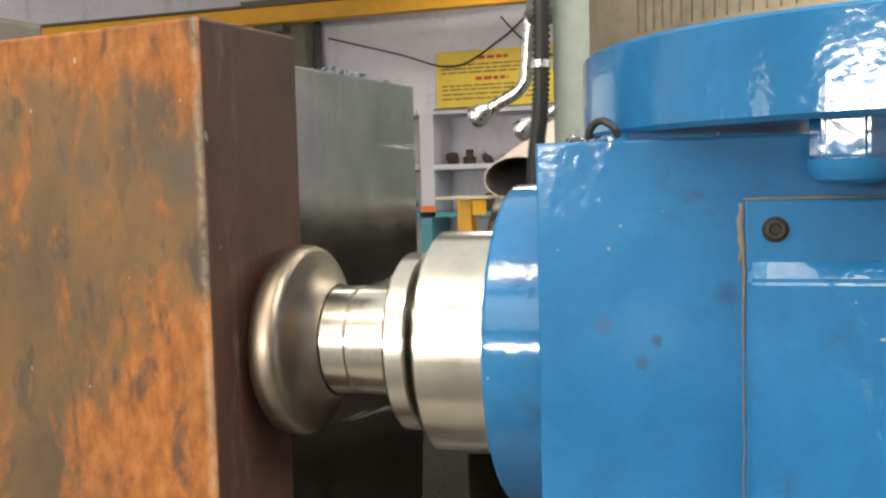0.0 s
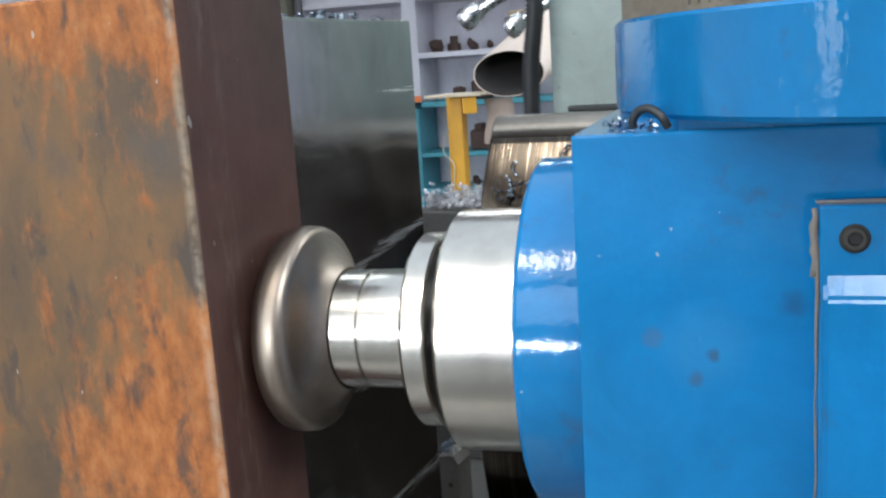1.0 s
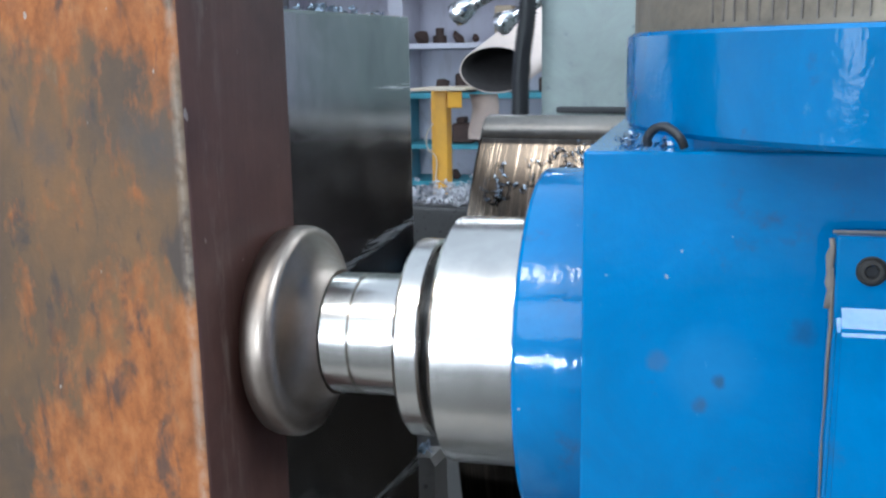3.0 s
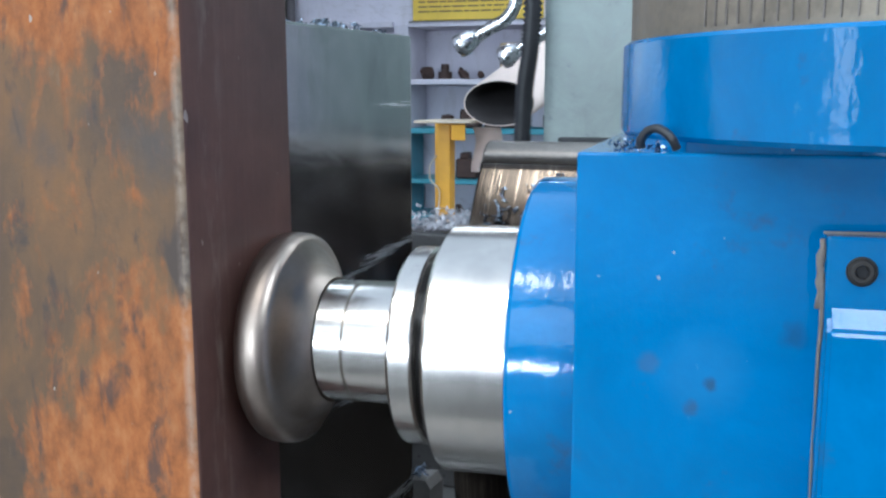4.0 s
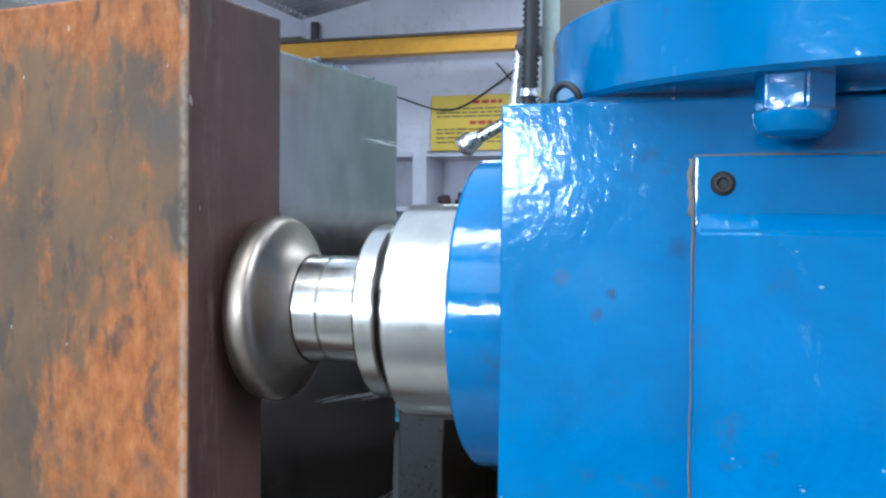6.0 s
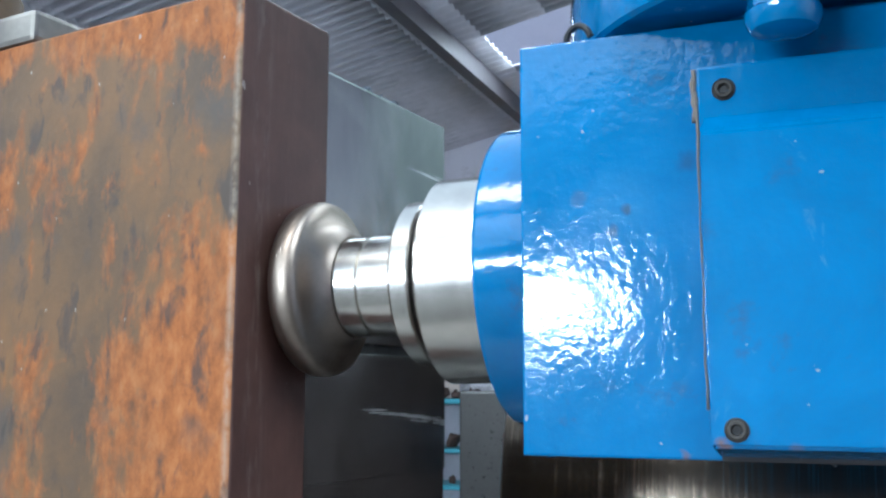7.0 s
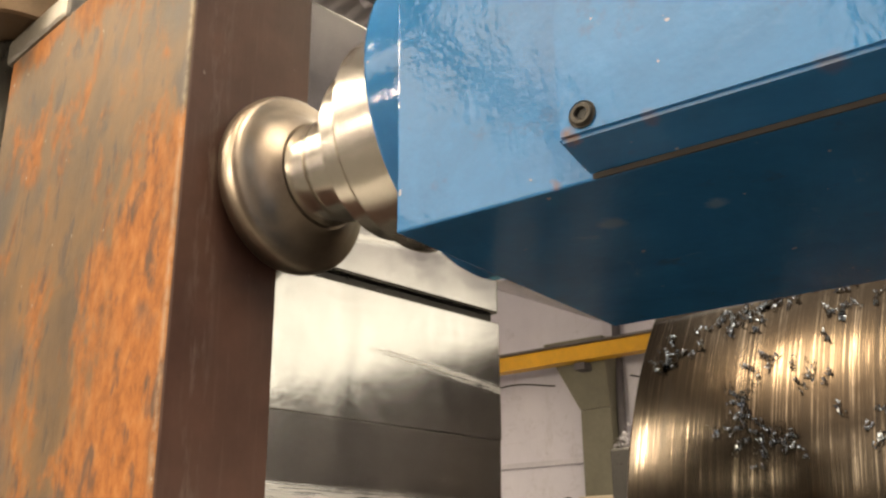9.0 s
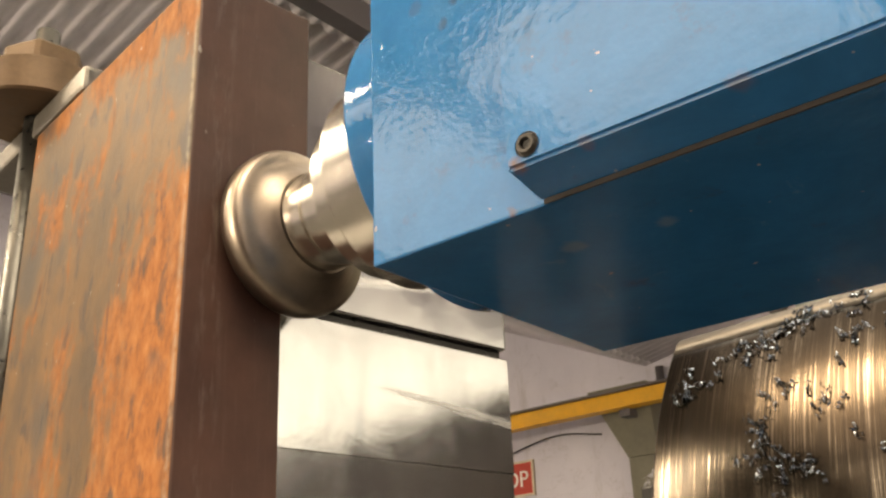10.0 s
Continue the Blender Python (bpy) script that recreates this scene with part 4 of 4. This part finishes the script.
for k, (tip, bend, up, s) in enumerate(([(-0.402, 1.28, 1.530), (-0.294, 1.28, 1.585), (-0.281, 1.28, 1.72), 1.0], [(-0.464, 1.68, 1.521), (-0.35, 1.68, 1.585), (-0.33, 1.68, 1.72), 1.15])):
    lev = thing("control_lever", "cranked chrome lever with a flared grip", "lever", group="machine levers")
    t, b, u = Vector(tip), Vector(bend), Vector(up)
    part("bar", tube(arc([t + (b - t) * 0.34, t + (b - t) * 0.60, t + (b - t) * 0.86, b + (u - b) * 0.12, b + (u - b) * 0.40, u], 6), 0.0115 * s, 12), CHROME, lev)
    d = (b - t)
    part("grip", tube([t, t + d * 0.03, t + d * 0.12, t + d * 0.36, t + d * 0.37], [0.0125 * s, 0.0205 * s, 0.022 * s, 0.0135 * s, 0.011 * s], 20), CHROME, lev, "flared chrome grip")
    part("hub", lathe([(0, 0), (0, 0.025), (0.05, 0.025), (0.05, 0)], Matrix.Translation(u) @ pose(0, 0, 0, 0, 0, 0), 20), STEEL, lev)
    part("stem", tube([u + Vector((0.03, 0, 0)), Vector((-0.19, u.y, u.z))], 0.012, 10), STEEL, lev)

# rolled sheet on a yellow trestle
roll = thing("rolled_sheet", "rolled pinkish-cream sheet with a dark inside", "sheet roll")
bm = bmesh.new()
sheet_n, long = 40, 0.55
axis_dir = Vector((0.15, 0.90, 0.32)).normalized()
side, upv = Vector((axis_dir.y, -axis_dir.x, 0)).normalized(), Vector((0, 0, 1))
c0 = Vector((-0.660, 2.2, 1.420))


def roll_ring(shift, r):
    return [c0 + axis_dir * shift + side * (r * 1.8 * math.cos(a)) + upv * (r * math.sin(a)) for a in [i * 2 * math.pi / sheet_n for i in range(sheet_n)]]


rings = [[bm.verts.new(p) for p in roll_ring(s, r)] for s, r in ((0, 0.064), (0.3, 0.070), (long, 0.076))]
# the inner wall carries the hollow's shade in its near-black colour
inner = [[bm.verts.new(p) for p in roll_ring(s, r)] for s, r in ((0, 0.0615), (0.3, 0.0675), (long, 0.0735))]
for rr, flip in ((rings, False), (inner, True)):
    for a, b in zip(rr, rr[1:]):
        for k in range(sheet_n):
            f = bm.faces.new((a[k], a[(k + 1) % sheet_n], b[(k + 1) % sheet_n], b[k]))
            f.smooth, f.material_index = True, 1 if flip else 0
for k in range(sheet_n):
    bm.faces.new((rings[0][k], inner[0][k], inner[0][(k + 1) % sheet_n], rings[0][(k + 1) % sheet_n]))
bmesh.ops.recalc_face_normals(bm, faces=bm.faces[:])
part("tube", bm, [SHEET, RECESS_SHADE], roll)
bm = bmesh.new()
rows = []
for k in range(9):
    z = 1.352 - 0.016 * k
    rows.append([bm.verts.new((-0.752 + 0.045 * j / 2 + 0.006 * math.sin(k * 0.7), 2.235 + 0.012 * math.sin(j + k * 0.4), z)) for j in range(5)])
for p, q in zip(rows, rows[1:]):
    for j in range(4):
        bm.faces.new((p[j], p[j + 1], q[j + 1], q[j])).smooth = True
bmesh.ops.solidify(bm, geom=bm.faces[:], thickness=0.003)
part("loose_flap", bm, SHEET, roll)

tre = thing("yellow_trestle", "yellow painted timber trestle", "trestle")
part("front_leg", box(-0.847, -0.808, 2.20, 2.24, 0.0, 1.362, 0.004), YELLOW, tre)
part("back_leg", box(-0.985, -0.935, 2.49, 2.54, 0.0, 1.362, 0.004), YELLOW, tre)
bm = box(-0.05, 0.31, -0.02, 0.02, -0.045, 0, 0.003)
bm.transform(Matrix.Translation((-0.785, 2.205, 1.3615)) @ pose(0, 0, 0, 0, 0, 114))
part("cross_bar", bm, YELLOW, tre)
bm = box(-0.04, 0.13, -0.06, 0.10, 0, 0.008, 0.002)
bm.transform(Matrix.Translation((-0.86, 2.21, 1.3625)))
for v in bm.verts:
    v.co.z += 0.25 * (v.co.x + 0.83) ** 2
solid("card_scrap", bm, CREAM, "curled cream card lying on the trestle", "card")
solid("wire_loop", tube(arc([(-0.846, 2.19, 1.27), (-0.864, 2.185, 1.24), (-0.862, 2.185, 1.20), (-0.838, 2.19, 1.17), (-0.842, 2.19, 1.10)]), 0.002, 6), CREAM, "thin pale wire hanging on the trestle", "wire")

# ---- swarf ----
rng = random.Random(3)


def on_roller(x, z, lift=0.002):
    return (x, ROLL_Y - math.sqrt(max(0.0, ROLL_R ** 2 - (z - ROLL_Z) ** 2)) - lift, z)


bm = bmesh.new()
for x, z, n, spread in ((-0.084, 1.312, 34, 0.012), (-0.075, 1.326, 26, 0.012), (0.03, 1.300, 46, 0.012), (0.018, 1.25, 46, 0.013), (0.049, 1.212, 44, 0.014), (0.012, 1.225, 50, 0.015), (0.10, 1.335, 20, 0.012), (0.085, 1.27, 16, 0.012),
                        (-0.02, 1.352, 40, 0.012), (0.01, 1.360, 46, 0.012), (0.04, 1.366, 46, 0.012), (0.07, 1.372, 36, 0.012), (-0.005, 1.338, 30, 0.012), (0.11, 1.378, 30, 0.012), (0.16, 1.380, 24, 0.014), (0.13, 1.23, 40, 0.014), (0.20, 1.22, 40, 0.015)):
    for _ in range(max(4, n // 6)):
        xx, zz, way = x + rng.gauss(0, spread), z + rng.gauss(0, spread * 0.8), rng.uniform(0, 6.3)
        for k in range(rng.randint(3, 7)):
            chip_curl(bm, on_roller(xx + 0.0036 * k * math.cos(way), min(1.384, zz + 0.0030 * k * math.sin(way)), 0.0025), rng.uniform(0.0032, 0.0068), rng)
            way += rng.uniform(-0.5, 0.5)
for _ in range(130):
    chip_curl(bm, (rng.uniform(0.08, 0.25), rng.uniform(0.685, 0.705), 1.3965), rng.uniform(0.002, 0.005), rng)
solid("roller_swarf", bm, CHIPS, "curled steel swarf stuck to the turned drum", "metal chips", kind="stuff")
bm = bmesh.new()
for _ in range(60):
    chip_curl(bm, (rng.uniform(0.186, 0.212), rng.uniform(0.004, 0.10), 1.4295 + rng.random() * 0.002), rng.uniform(0.0015, 0.0038), rng)
solid("head_swarf", bm, CHIPS, "bright steel swarf lying on the milling head", "metal chips", kind="stuff")
bm = bmesh.new()
for _ in range(60):
    chip_curl(bm, (-0.034 - abs(rng.gauss(0, 0.02)), 0.20 + rng.gauss(0, 0.02), 1.493 + rng.random() * 0.003), rng.uniform(0.0025, 0.006), rng)
for _ in range(25):
    chip_curl(bm, (-0.034 - abs(rng.gauss(0, 0.02)), rng.uniform(0.10, 0.29), 1.4935), rng.uniform(0.002, 0.005), rng)
solid("plate_swarf", bm, CHIPS, "a few curled chips on the plate's top edge", "metal chips", kind="stuff")
bm = bmesh.new()
for _ in range(900):
    chip_curl(bm, (-0.21 + rng.uniform(-0.09, 0.09), 0.89 + rng.uniform(-0.06, 0.06), 1.265 + abs(rng.gauss(0, 0.009))), rng.uniform(0.003, 0.008), rng)
solid("block_swarf", bm, PALE_CHIPS, "heap of silvery swarf on the dark block", "metal chips", kind="stuff")
stop = thing("work_stop", "slim grey steel stop plate with a drilled hole, swarf on top", "stop block")
bm = bmesh.new()
SX, SY, SZ = -0.102, 0.443, 1.083
hole = [(SX + 0.012 + 0.0028 * math.cos(a), SZ - 0.030 + 0.0028 * math.sin(a)) for a in [k * math.pi / 6 for k in range(12)]]
outline = [(SX + 0.022, SZ - 0.030), (SX + 0.022, SZ - 0.008), (SX + 0.017, SZ), (SX + 0.012, SZ), (SX, SZ - 0.002), (SX, SZ - 0.016), (SX, SZ - 0.030), (SX, SZ - 0.045), (SX, SZ - 0.060), (SX + 0.012, SZ - 0.060), (SX + 0.022, SZ - 0.060), (SX + 0.022, SZ - 0.045)]
layers = [[[bm.verts.new((x, y, z)) for x, z in loop] for loop in (outline, hole)] for y in (SY, SY + 0.030)]
for k in range(12):
    m = (k + 1) % 12
    (fo, fi), (ro, ri) = layers
    bm.faces.new((fo[k], fi[k], fi[m], fo[m]))
    bm.faces.new((ro[m], ri[m], ri[k], ro[k]))
    bm.faces.new((fo[m], ro[m], ro[k], fo[k]))
    bm.faces.new((fi[k], ri[k], ri[m], fi[m]))
bmesh.ops.recalc_face_normals(bm, faces=bm.faces[:])
part("drilled_end", bm, STRAP, stop)
part("shank", box(SX, SX + 0.022, SY, SY + 0.030, 0.901, SZ - 0.0602), STRAP, stop)
bm = bmesh.new()
for _ in range(60):
    chip_curl(bm, (SX + 0.004 + abs(rng.gauss(0, 0.004)), SY + rng.uniform(0.0, 0.02), SZ + 0.002 + rng.random() * 0.007), rng.uniform(0.002, 0.005), rng)
solid("stop_swarf", bm, CHIPS, "pinkish-grey swarf on the steel stop", "metal chips", kind="stuff")
solid("hose_loop", tube(arc([(0.2035, 0.008, 1.4305), (0.2035, 0.007, 1.4335), (0.2065, 0.006, 1.4370), (0.2110, 0.004, 1.4375), (0.2155, 0.002, 1.4345), (0.2175, 0.003, 1.4305)]), 0.0017, 8), BLACK, "short black hose looped on the milling head", "hose")
